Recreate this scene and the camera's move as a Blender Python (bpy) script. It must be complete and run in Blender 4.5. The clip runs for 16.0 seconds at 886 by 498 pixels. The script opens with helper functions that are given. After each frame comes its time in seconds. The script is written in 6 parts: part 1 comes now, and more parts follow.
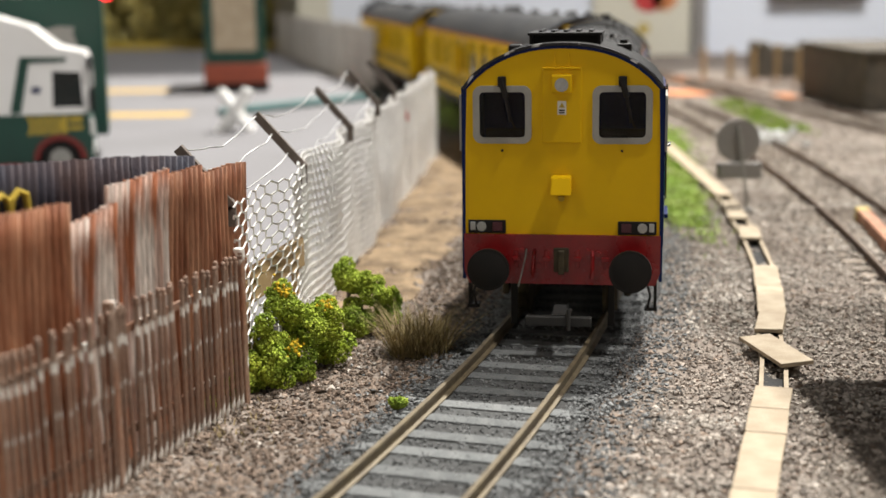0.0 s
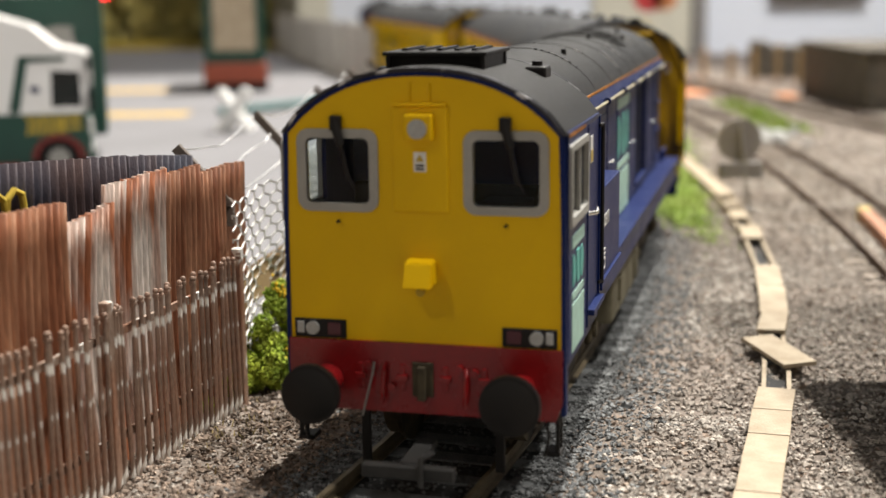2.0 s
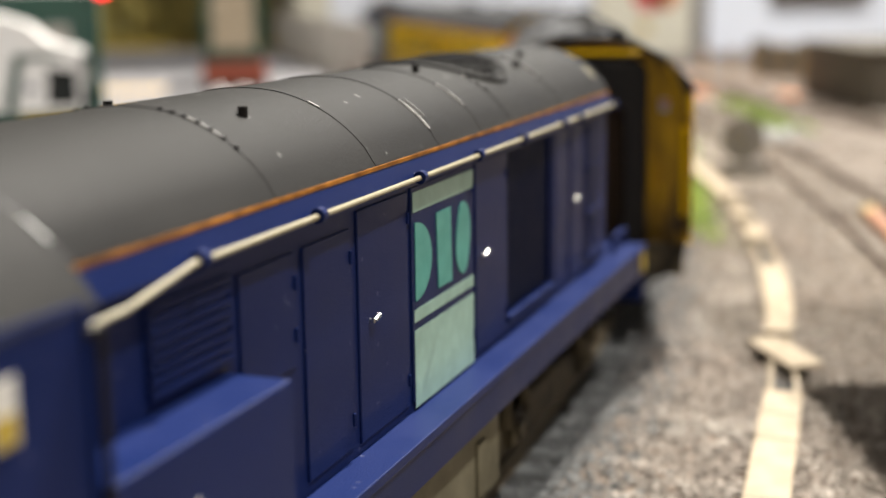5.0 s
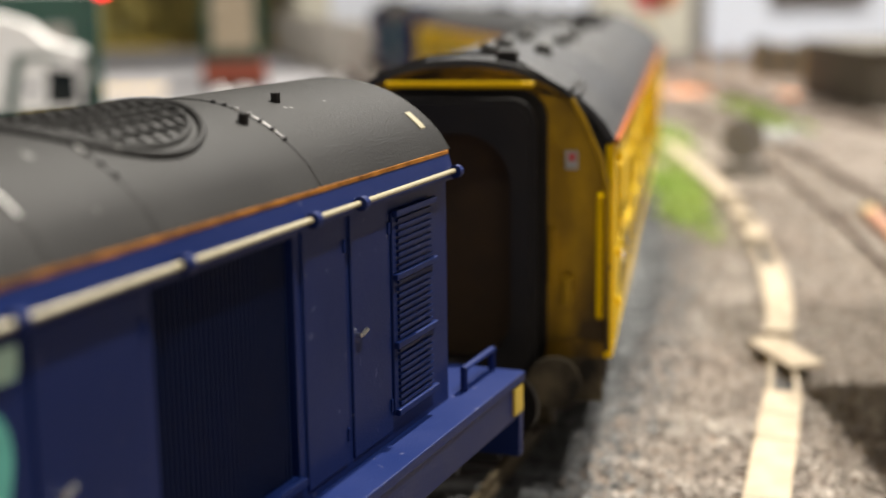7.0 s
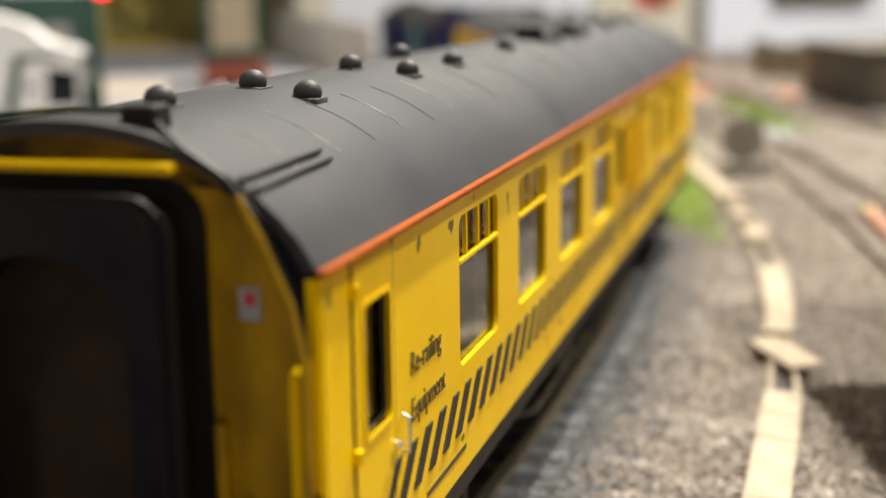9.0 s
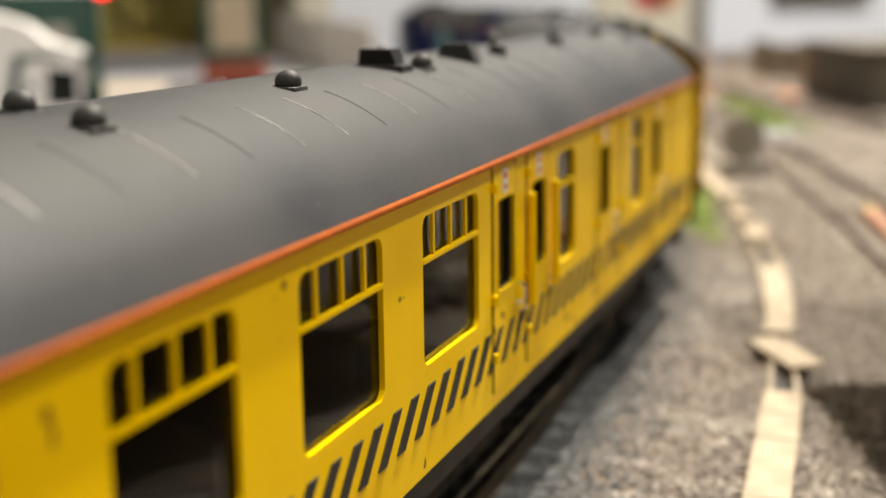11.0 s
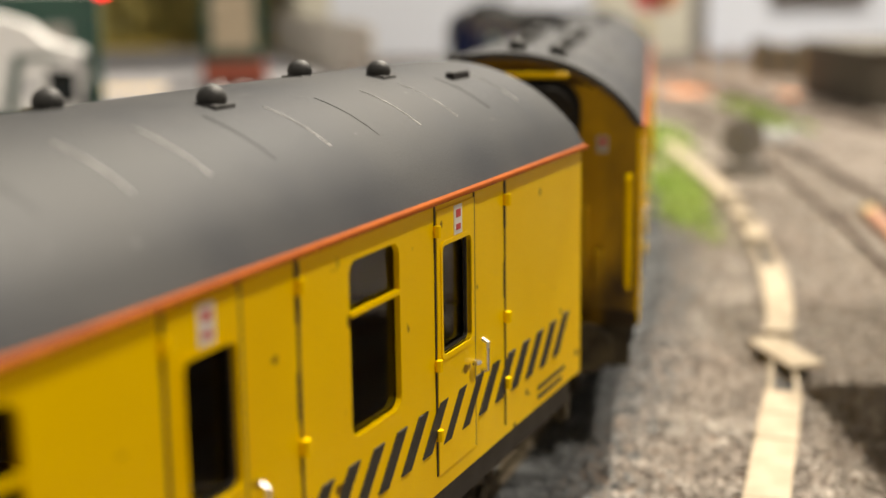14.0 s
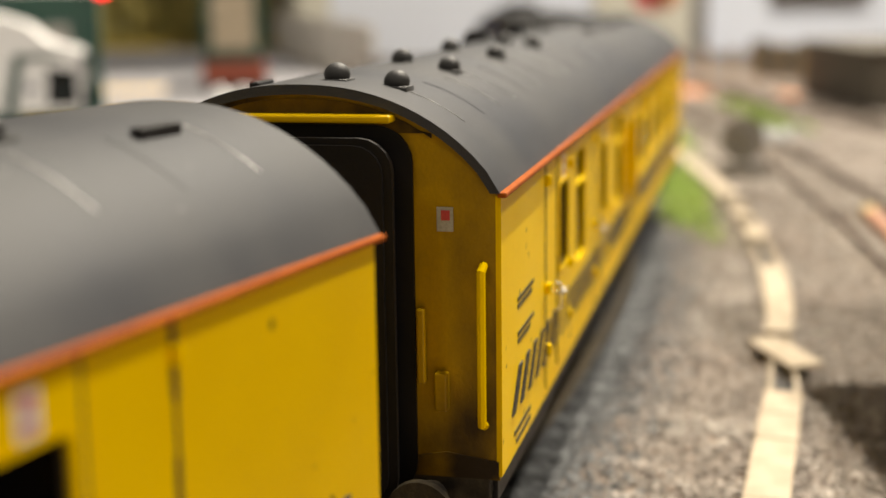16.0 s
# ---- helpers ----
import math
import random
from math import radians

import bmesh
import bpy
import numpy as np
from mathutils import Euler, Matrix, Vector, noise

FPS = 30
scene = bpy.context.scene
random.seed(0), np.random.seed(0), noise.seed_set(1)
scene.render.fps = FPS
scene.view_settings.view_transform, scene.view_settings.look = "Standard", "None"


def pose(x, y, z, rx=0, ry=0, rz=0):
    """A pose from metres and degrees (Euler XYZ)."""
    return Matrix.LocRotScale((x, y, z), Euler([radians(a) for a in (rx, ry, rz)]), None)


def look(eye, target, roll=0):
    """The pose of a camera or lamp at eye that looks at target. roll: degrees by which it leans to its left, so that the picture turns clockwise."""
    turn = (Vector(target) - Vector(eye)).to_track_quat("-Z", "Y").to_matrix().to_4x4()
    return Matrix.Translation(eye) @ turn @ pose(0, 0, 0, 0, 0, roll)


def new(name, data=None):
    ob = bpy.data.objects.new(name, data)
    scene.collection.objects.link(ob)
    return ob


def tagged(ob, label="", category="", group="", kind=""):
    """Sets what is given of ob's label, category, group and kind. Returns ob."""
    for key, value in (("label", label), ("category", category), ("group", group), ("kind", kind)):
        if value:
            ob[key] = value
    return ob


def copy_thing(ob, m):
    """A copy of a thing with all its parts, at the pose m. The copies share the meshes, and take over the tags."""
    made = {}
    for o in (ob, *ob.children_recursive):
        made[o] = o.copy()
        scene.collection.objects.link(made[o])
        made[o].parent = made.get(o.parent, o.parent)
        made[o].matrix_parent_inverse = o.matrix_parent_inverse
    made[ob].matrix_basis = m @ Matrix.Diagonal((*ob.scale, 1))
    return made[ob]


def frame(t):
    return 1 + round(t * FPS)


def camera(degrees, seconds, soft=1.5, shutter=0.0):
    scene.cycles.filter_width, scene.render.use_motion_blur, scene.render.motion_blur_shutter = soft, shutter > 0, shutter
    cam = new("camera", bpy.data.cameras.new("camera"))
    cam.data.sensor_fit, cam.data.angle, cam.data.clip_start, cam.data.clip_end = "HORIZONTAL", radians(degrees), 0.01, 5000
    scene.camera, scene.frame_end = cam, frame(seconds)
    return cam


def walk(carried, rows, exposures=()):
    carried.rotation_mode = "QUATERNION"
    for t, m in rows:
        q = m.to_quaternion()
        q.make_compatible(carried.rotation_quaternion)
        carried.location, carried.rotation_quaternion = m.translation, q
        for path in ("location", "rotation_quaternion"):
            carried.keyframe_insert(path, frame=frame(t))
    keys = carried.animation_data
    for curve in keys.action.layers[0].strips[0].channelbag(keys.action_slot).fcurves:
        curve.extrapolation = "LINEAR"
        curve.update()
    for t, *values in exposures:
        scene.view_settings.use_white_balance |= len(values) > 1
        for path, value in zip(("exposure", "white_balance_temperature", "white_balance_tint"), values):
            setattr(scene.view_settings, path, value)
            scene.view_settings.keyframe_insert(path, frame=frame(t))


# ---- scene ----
# A model railway at 1:76; lengths below are in millimetres, and M turns them into metres.
M = 0.001
UP = 59.19            # height of the lens over the rail head
PITCH, ROLL = 10.922, -0.756


def eye(back):
    """The camera drawn back along its own axis by so many millimetres."""
    p = radians(PITCH)
    return pose(0, -back * math.cos(p) * M, (UP + back * math.sin(p)) * M, 90 - PITCH) @ pose(0, 0, 0, 0, 0, ROLL)


cam = camera(36.3, 16.0, soft=1.5)
walk(cam, [(0.0, eye(6.0)), (1.0, eye(5.4)), (1.5, eye(4.8)), (2.5, eye(3.5)), (3.0, eye(2.1)), (3.5, eye(1.0)), (4.0, eye(0.2)), (5.0, eye(0)), (10.0, eye(0)), (16.0, eye(0))],
     exposures=[(0.0, 0.0, 6500, 10), (2.0, 0.05, 6600, 10), (4.0, 0.3, 6650, 10), (9.0, 0.25, 6850, 10), (11.5, 0.12, 7150, 10), (16.0, 0.14, 7300, 10)])
# the focus follows the subject: first down the line, then on the passing train
focus = new("focus_mark")
cam.data.dof.use_dof = True
cam.data.dof.focus_object = focus
cam.data.dof.aperture_fstop = 22.0

# ---- light: a hall with one strong lamp behind the line and soft ceiling light ----
world = bpy.data.worlds.new("hall")
scene.world = world
world.use_nodes = True
world.node_tree.nodes["Background"].inputs[0].default_value = (1.0, 0.97, 0.93, 1)
world.node_tree.nodes["Background"].inputs[1].default_value = 0.03


def lamp(name, eye_at, target, watts, size, colour):
    data = bpy.data.lights.new(name, "AREA")
    data.shape, data.size, data.energy, data.color = "DISK", size, watts, colour
    ob = new(name, data)
    ob.matrix_world = look(eye_at, target)
    return ob


lamp("spot_lamp", (0.82, 1.76, 2.75), (0.02, 0.22, 0.0), 228.0, 0.07, (1.0, 0.96, 0.885))
lamp("ceiling_lamp", (0.83, -0.13, 2.2), (0.02, 0.20, 0.0), 40.0, 0.12, (1.0, 0.96, 0.90))
lamp("hall_lamp", (-0.90, -0.50, 1.30), (0.0, 0.25, 0.03), 3.2, 0.20, (1.0, 0.95, 0.88))
# added fill without a fitting, narrowed to brighten only the back wall
wall_wash = lamp("wall_fill", (0.42, 0.60, 0.85), (0.28, 1.25, 0.10), 0.95, 0.20, (0.95, 0.97, 1.0))
wall_wash.data.spread = radians(75)


# ---- materials ----
def surface(name, colour, rough=0.6, metal=0.0, second=None, scale=300.0, amount=0.5, bump=0.1, grain=4000.0, fine=0.12, island=0.0, spread=0.0, spec=0.5, stretch=(1, 1, 1), cut=(0.35, 0.65), coat=0.0, specks=0.0, speck_size=1500.0, speck_colour=(0.6, 0.58, 0.54)):
    """A painted, plastic, stone or metal surface: a base colour with a second colour in patches, fine grain and relief."""
    m = bpy.data.materials.new(name)
    m.use_nodes = True
    nt = m.node_tree
    bsdf = nt.nodes["Principled BSDF"]
    node, link = nt.nodes.new, nt.links.new
    co = node("ShaderNodeTexCoord")
    mp = node("ShaderNodeMapping")
    mp.inputs["Scale"].default_value = stretch
    link(co.outputs["Object"], mp.inputs["Vector"])
    big, small = node("ShaderNodeTexNoise"), node("ShaderNodeTexNoise")
    for n, s in ((big, scale), (small, grain)):
        n.inputs["Scale"].default_value = s
        n.inputs["Detail"].default_value = 5
        link(mp.outputs["Vector"], n.inputs["Vector"])
    ramp = node("ShaderNodeMapRange")
    ramp.inputs["From Min"].default_value, ramp.inputs["From Max"].default_value = cut
    ramp.inputs["To Max"].default_value = amount
    link(big.outputs["Fac"], ramp.inputs["Value"])
    mix = node("ShaderNodeMix")
    mix.data_type = "RGBA"
    mix.inputs["A"].default_value = (*colour, 1)
    mix.inputs["B"].default_value = (*(second or [c * 0.75 for c in colour]), 1)
    link(ramp.outputs["Result"], mix.inputs["Factor"])
    hsv = node("ShaderNodeHueSaturation")
    link(mix.outputs["Result"], hsv.inputs["Color"])
    val = node("ShaderNodeMapRange")
    val.inputs["From Min"].default_value, val.inputs["From Max"].default_value = 0.25, 0.75
    val.inputs["To Min"].default_value, val.inputs["To Max"].default_value = 1 - fine, 1 + fine
    link(small.outputs["Fac"], val.inputs["Value"])
    out = val.outputs["Result"]
    for source, width in (("ShaderNodeNewGeometry", island), ("ShaderNodeObjectInfo", spread)):
        if width:
            g = node(source)
            r = node("ShaderNodeMapRange")
            r.inputs["To Min"].default_value, r.inputs["To Max"].default_value = 1 - width, 1 + width
            link(g.outputs["Random Per Island" if island and source.endswith("Geometry") else "Random"], r.inputs["Value"])
            mul = node("ShaderNodeMath")
            mul.operation = "MULTIPLY"
            link(out, mul.inputs[0]), link(r.outputs["Result"], mul.inputs[1])
            out = mul.outputs[0]
    link(out, hsv.inputs["Value"])
    shade = hsv.outputs["Color"]
    if specks:
        dots, lots = node("ShaderNodeTexNoise"), node("ShaderNodeMapRange")
        dots.inputs["Scale"].default_value, dots.inputs["Detail"].default_value = speck_size, 1
        link(mp.outputs["Vector"], dots.inputs["Vector"])
        lots.inputs["From Min"].default_value, lots.inputs["From Max"].default_value = specks, specks + 0.04
        link(dots.outputs["Fac"], lots.inputs["Value"])
        worn = node("ShaderNodeMix")
        worn.data_type = "RGBA"
        link(lots.outputs["Result"], worn.inputs["Factor"]), link(shade, worn.inputs["A"])
        worn.inputs["B"].default_value = (*speck_colour, 1)
        shade = worn.outputs["Result"]
    link(shade, bsdf.inputs["Base Color"])
    rr = node("ShaderNodeMapRange")
    rr.inputs["To Min"].default_value, rr.inputs["To Max"].default_value = max(rough - 0.12, 0.02), min(rough + 0.12, 1)
    link(big.outputs["Fac"], rr.inputs["Value"])
    link(rr.outputs["Result"], bsdf.inputs["Roughness"])
    bsdf.inputs["Metallic"].default_value = metal
    bsdf.inputs["Specular IOR Level"].default_value = spec
    bsdf.inputs["Coat Weight"].default_value = coat
    if bump:
        bp = node("ShaderNodeBump")
        bp.inputs["Strength"].default_value = bump
        bp.inputs["Distance"].default_value = 0.0004
        link(small.outputs["Fac"], bp.inputs["Height"])
        link(bp.outputs["Normal"], bsdf.inputs["Normal"])
    return m


def glow(name, colour, strength):
    m = bpy.data.materials.new(name)
    m.use_nodes = True
    b = m.node_tree.nodes["Principled BSDF"]
    b.inputs["Base Color"].default_value = (*colour, 1)
    b.inputs["Emission Color"].default_value = (*colour, 1)
    b.inputs["Emission Strength"].default_value = strength
    return m


def pane(name, tint=(0.8, 0.85, 0.85)):
    m = bpy.data.materials.new(name)
    m.use_nodes = True
    b = m.node_tree.nodes["Principled BSDF"]
    b.inputs["Base Color"].default_value = (*tint, 1)
    b.inputs["Roughness"].default_value = 0.03
    b.inputs["Transmission Weight"].default_value = 1.0
    b.inputs["IOR"].default_value = 1.2
    return m


YELLOW = surface("warning_yellow", (0.75, 0.465, 0.002), 0.45, spec=0.2, second=(0.60, 0.365, 0.003), scale=60, amount=0.5, bump=0.06, grain=6000, fine=0.03)
COACH_YELLOW = surface("coach_yellow", (0.86, 0.56, 0.001), 0.42, spec=0.1, second=(0.76, 0.46, 0.001), scale=50, amount=0.6, bump=0.05, grain=5000, fine=0.04, specks=0.73, speck_size=420, speck_colour=(0.16, 0.085, 0.004))
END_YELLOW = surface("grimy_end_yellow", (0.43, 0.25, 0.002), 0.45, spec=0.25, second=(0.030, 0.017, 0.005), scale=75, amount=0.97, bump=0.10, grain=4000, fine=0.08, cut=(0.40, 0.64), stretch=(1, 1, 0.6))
DARK_YELLOW = surface("dark_mottled_yellow", (0.26, 0.145, 0.003), 0.5, spec=0.2, second=(0.025, 0.015, 0.005), scale=110, amount=1.0, bump=0.10, grain=4000, fine=0.1, cut=(0.36, 0.58))
NAVY = surface("navy_blue", (0.0058, 0.0155, 0.082), 0.40, spec=0.12, second=(0.009, 0.0195, 0.096), scale=120, amount=0.7, bump=0.14, grain=6000, fine=0.08, specks=0.74, speck_size=900, speck_colour=(0.05, 0.06, 0.14))
ROOF = surface("loco_roof_grey", (0.0125, 0.0123, 0.0122), 0.58, spec=0.15, second=(0.023, 0.0225, 0.022), scale=70, amount=0.8, bump=0.25, grain=5000, fine=0.12, specks=0.75, speck_size=700, speck_colour=(0.16, 0.16, 0.155))
COACH_ROOF = surface("coach_roof_grey", (0.028, 0.030, 0.035), 0.55, spec=0.22, second=(0.056, 0.056, 0.056), scale=55, amount=0.8, bump=0.2, grain=6000, fine=0.09, specks=0.78, speck_size=900, speck_colour=(0.13, 0.13, 0.13))
SCRATCH = surface("worn_rib_grey", (0.60, 0.59, 0.57), 0.4, second=(0.10, 0.10, 0.10), scale=350, amount=1.0)
RED = surface("buffer_beam_red", (0.235, 0.007, 0.009), 0.28, second=(0.15, 0.007, 0.009), scale=200, amount=0.6, bump=0.10)
BLACK = surface("black_plastic", (0.007, 0.0065, 0.0065), 0.5, spec=0.25, second=(0.013, 0.011, 0.010), scale=300, bump=0.10)
GRIME = surface("grimy_underframe", (0.012, 0.010, 0.008), 0.7, spec=0.18, second=(0.11, 0.09, 0.055), scale=250, amount=0.8, bump=0.25)
WINDOW_GREY = surface("window_frame_grey", (0.30, 0.30, 0.28), 0.5, second=(0.36, 0.35, 0.32), scale=400)
SILVER = surface("bright_metal", (0.70, 0.70, 0.68), 0.25, metal=1.0, scale=500)
WHITE = surface("white_print", (0.75, 0.75, 0.72), 0.5, scale=500, fine=0.04)
TEAL = surface("teal_print", (0.10, 0.42, 0.37), 0.5, scale=500, fine=0.04)
PALE_TEAL = surface("pale_teal_print", (0.38, 0.60, 0.52), 0.5, scale=500, fine=0.04)
ORANGE = surface("orange_line", (0.36, 0.085, 0.010), 0.5, spec=0.05, second=(0.22, 0.05, 0.010), scale=400)
DARK_PRINT = surface("black_print", (0.020, 0.018, 0.014), 0.55, spec=0.2, second=(0.05, 0.045, 0.035), scale=700)
CREAM_PIPE = surface("cream_pipe", (0.37, 0.335, 0.22), 0.45, second=(0.25, 0.22, 0.14), scale=500)
WORN_BLACK = surface("worn_black_edge", (0.006, 0.006, 0.010), 0.3, second=(0.02, 0.02, 0.03), scale=300, specks=0.60, speck_size=350, speck_colour=(0.55, 0.55, 0.56))
VENT = surface("dull_vent_grey", (0.020, 0.020, 0.020), 0.6, second=(0.045, 0.044, 0.042), scale=400, bump=0.1)
GRILLE = surface("blue_black_grille", (0.003, 0.008, 0.036), 0.5, spec=0.08, second=(0.004, 0.010, 0.044), scale=300, bump=0.1)
BRONZE_LINE = surface("dull_orange_line", (0.46, 0.19, 0.035), 0.6, spec=0.05, second=(0.12, 0.05, 0.015), scale=300, amount=0.9)
LETTER = surface("worn_black_lettering", (0.085, 0.065, 0.018), 0.55, spec=0.2, second=(0.11, 0.085, 0.02), scale=500)
LENS = surface("lamp_lens", (0.36, 0.37, 0.36), 0.15, scale=600, coat=0.5)
GLASS = pane("glazing")
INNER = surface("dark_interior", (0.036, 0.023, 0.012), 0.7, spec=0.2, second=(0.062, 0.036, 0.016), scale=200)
RAIL_STEEL = surface("rail_steel", (0.17, 0.135, 0.08), 0.55, metal=0.15, second=(0.11, 0.085, 0.055), scale=300, amount=0.8, fine=0.25, bump=0.2)
RUST_RAIL = surface("rusty_rail", (0.10, 0.065, 0.045), 0.7, second=(0.16, 0.10, 0.06), scale=500, bump=0.3)
BROWN_SLEEPER = surface("brown_dusty_sleeper", (0.20, 0.165, 0.135), 0.9, spec=0.2, second=(0.28, 0.24, 0.20), scale=300, amount=0.8, bump=0.6, grain=2500, fine=0.25, spread=0.2)
SLEEPER = surface("dusty_sleeper", (0.145, 0.154, 0.157), 0.9, spec=0.2, second=(0.21, 0.218, 0.218), scale=500, amount=0.8, bump=0.6, grain=2500, fine=0.25, spread=0.2)
BALLAST = surface("ballast", (0.235, 0.195, 0.165), 0.9, second=(0.115, 0.09, 0.072), scale=18, amount=0.9, bump=0.9, grain=1400, fine=0.5)
STONE = surface("ballast_stone", (0.43, 0.395, 0.355), 0.9, second=(0.25, 0.21, 0.18), scale=26, amount=0.9, bump=0.4, grain=2500, fine=0.3, island=0.55, spec=0.2)
BROWN_STONE = surface("brown_ballast_stone", (0.30, 0.235, 0.19), 0.9, second=(0.105, 0.078, 0.06), scale=22, amount=0.9, bump=0.4, grain=2500, fine=0.3, island=0.6, spec=0.2)
GREY_STONE = surface("grey_track_stone", (0.20, 0.207, 0.21), 0.9, second=(0.10, 0.103, 0.105), scale=40, amount=0.8, bump=0.4, grain=2500, fine=0.25, island=0.55, spec=0.2)
DARK_GLASS = surface("dark_tinted_glass", (0.010, 0.016, 0.018), 0.08, scale=100, bump=0.0, fine=0.02)
TRACK_BED = surface("grey_track_bed", (0.10, 0.103, 0.104), 0.95, spec=0.15, second=(0.05, 0.05, 0.05), scale=60, amount=0.9, bump=0.9, grain=1500, fine=0.4)
EARTH = surface("sandy_earth", (0.25, 0.175, 0.10), 0.95, second=(0.10, 0.066, 0.036), scale=160, amount=0.95, bump=0.8, grain=1200, fine=0.3)
ROAD = surface("road_grey", (0.20, 0.197, 0.21), 0.8, second=(0.17, 0.166, 0.175), scale=14, amount=0.7, bump=0.2, grain=1500, fine=0.08)
ROAD_YELLOW = surface("road_line_yellow", (0.55, 0.36, 0.10), 0.7, second=(0.42, 0.30, 0.12), scale=100)
PLY = surface("thin_plywood", (0.43, 0.355, 0.255), 0.75, second=(0.32, 0.25, 0.17), scale=250, amount=0.7, bump=0.2, grain=2500, fine=0.08, spread=0.08)
RUST = surface("rusty_iron", (0.40, 0.145, 0.064), 0.65, second=(0.82, 0.76, 0.70), scale=210, amount=0.95, bump=0.4, grain=2500, fine=0.35, spread=0.15, stretch=(1, 1, 0.14), cut=(0.44, 0.60))
RUST_DARK = surface("brown_rusty_iron", (0.27, 0.102, 0.048), 0.65, second=(0.52, 0.28, 0.165), scale=240, amount=0.9, bump=0.4, grain=2500, fine=0.35, stretch=(1, 1, 0.14), cut=(0.42, 0.66), spread=0.15)
SLATE_IRON = surface("weathered_blue_iron", (0.065, 0.068, 0.095), 0.7, second=(0.12, 0.07, 0.06), scale=120, amount=0.8, bump=0.3, stretch=(1, 1, 0.4))
# near-white specks paint in both worn spots and highlights on the lit metal
PALE = surface("palisade_iron", (0.25, 0.112, 0.062), 0.42, second=(0.33, 0.295, 0.25), scale=130, amount=0.85, bump=0.35, grain=2500, fine=0.3, spread=0.2, stretch=(1, 1, 0.4), specks=0.61, speck_size=520, speck_colour=(0.85, 0.83, 0.78))
MESH = surface("white_mesh", (0.86, 0.85, 0.83), 0.6, scale=400, fine=0.05)
POST = surface("weathered_post", (0.105, 0.082, 0.066), 0.75, second=(0.17, 0.14, 0.12), scale=400, bump=0.3)
WIRE = surface("galvanised_wire", (0.62, 0.62, 0.62), 0.35, metal=0.7, scale=500)
FOLIAGE = surface("foam_foliage", (0.37, 0.44, 0.055), 0.9, second=(0.15, 0.25, 0.035), scale=180, amount=0.8, bump=0.3, fine=0.25, island=0.45, spec=0.2)
BLOSSOM = surface("yellow_blossom", (0.70, 0.48, 0.02), 0.9, scale=400, island=0.3)
GRASS = surface("static_grass", (0.27, 0.42, 0.075), 0.9, second=(0.38, 0.44, 0.15), scale=60, amount=0.8, island=0.4, spec=0.15)
STRAW = surface("dry_grass", (0.30, 0.23, 0.11), 0.9, second=(0.12, 0.10, 0.045), scale=200, amount=0.8, island=0.5, spec=0.2)
WALL = surface("pale_blue_wall", (0.76, 0.80, 0.88), 0.8, second=(0.70, 0.74, 0.81), scale=3, amount=0.5, bump=0.05, fine=0.02)
CREAM = surface("cream_board", (0.66, 0.63, 0.52), 0.8, second=(0.55, 0.52, 0.42), scale=6, amount=0.6)
# dark grey for the walls out of view, so that little light bounces back
HALL = surface("low_bounce_wall_grey", (0.24, 0.235, 0.225), 0.9, second=(0.18, 0.175, 0.17), scale=4, amount=0.6)
STONEWALL = surface("dark_stone_wall", (0.070, 0.062, 0.050), 0.9, second=(0.13, 0.11, 0.085), scale=150, amount=0.8, bump=0.8, grain=1000, fine=0.3)
TIMBER = surface("ochre_timber", (0.34, 0.23, 0.11), 0.8, second=(0.25, 0.17, 0.08), scale=300, spread=0.15)
GREEN = surface("lorry_green", (0.010, 0.060, 0.042), 0.4, second=(0.012, 0.045, 0.036), scale=100, fine=0.05)
LORRY_WHITE = surface("lorry_white", (0.87, 0.87, 0.86), 0.38, second=(0.82, 0.81, 0.79), scale=100, fine=0.03)
GOLD = surface("gold_print", (0.50, 0.36, 0.04), 0.5, scale=300)
MAROON = surface("maroon_plastic", (0.20, 0.022, 0.018), 0.5, scale=300)
LAMP_MAROON = surface("dark_maroon_lamp_glass", (0.075, 0.012, 0.022), 0.3, scale=300)
TANK_GREY = surface("dusty_olive_grey", (0.21, 0.195, 0.135), 0.75, spec=0.2, second=(0.10, 0.09, 0.06), scale=120, amount=0.8, bump=0.25, fine=0.2)
BRICK_RED = surface("brick_red_paint", (0.32, 0.07, 0.035), 0.6, second=(0.22, 0.05, 0.03), scale=80)
OLIVE = surface("autumn_hedge", (0.60, 0.50, 0.16), 0.9, second=(0.28, 0.26, 0.10), scale=40, amount=0.8, island=0.4)
PALING = surface("bleached_paling", (0.66, 0.63, 0.58), 0.8, second=(0.50, 0.47, 0.43), scale=150, amount=0.7, spread=0.2)
GREY_DISC = surface("grey_disc", (0.235, 0.222, 0.21), 0.6, second=(0.28, 0.262, 0.245), scale=200)
NET = surface("orange_net", (0.60, 0.20, 0.06), 0.7, second=(0.5, 0.25, 0.12), scale=100)
RUBBLE = surface("white_rubble", (0.50, 0.51, 0.50), 0.9, second=(0.36, 0.36, 0.35), scale=200, island=0.3)
TEAL_PAINT = surface("dull_teal_paint", (0.055, 0.16, 0.16), 0.6, scale=200)
RED_GLOW = glow("red_lamp_glow", (1.0, 0.01, 0.02), 6.0)
STICKER_RED = surface("red_sticker", (0.55, 0.05, 0.05), 0.5, scale=500)


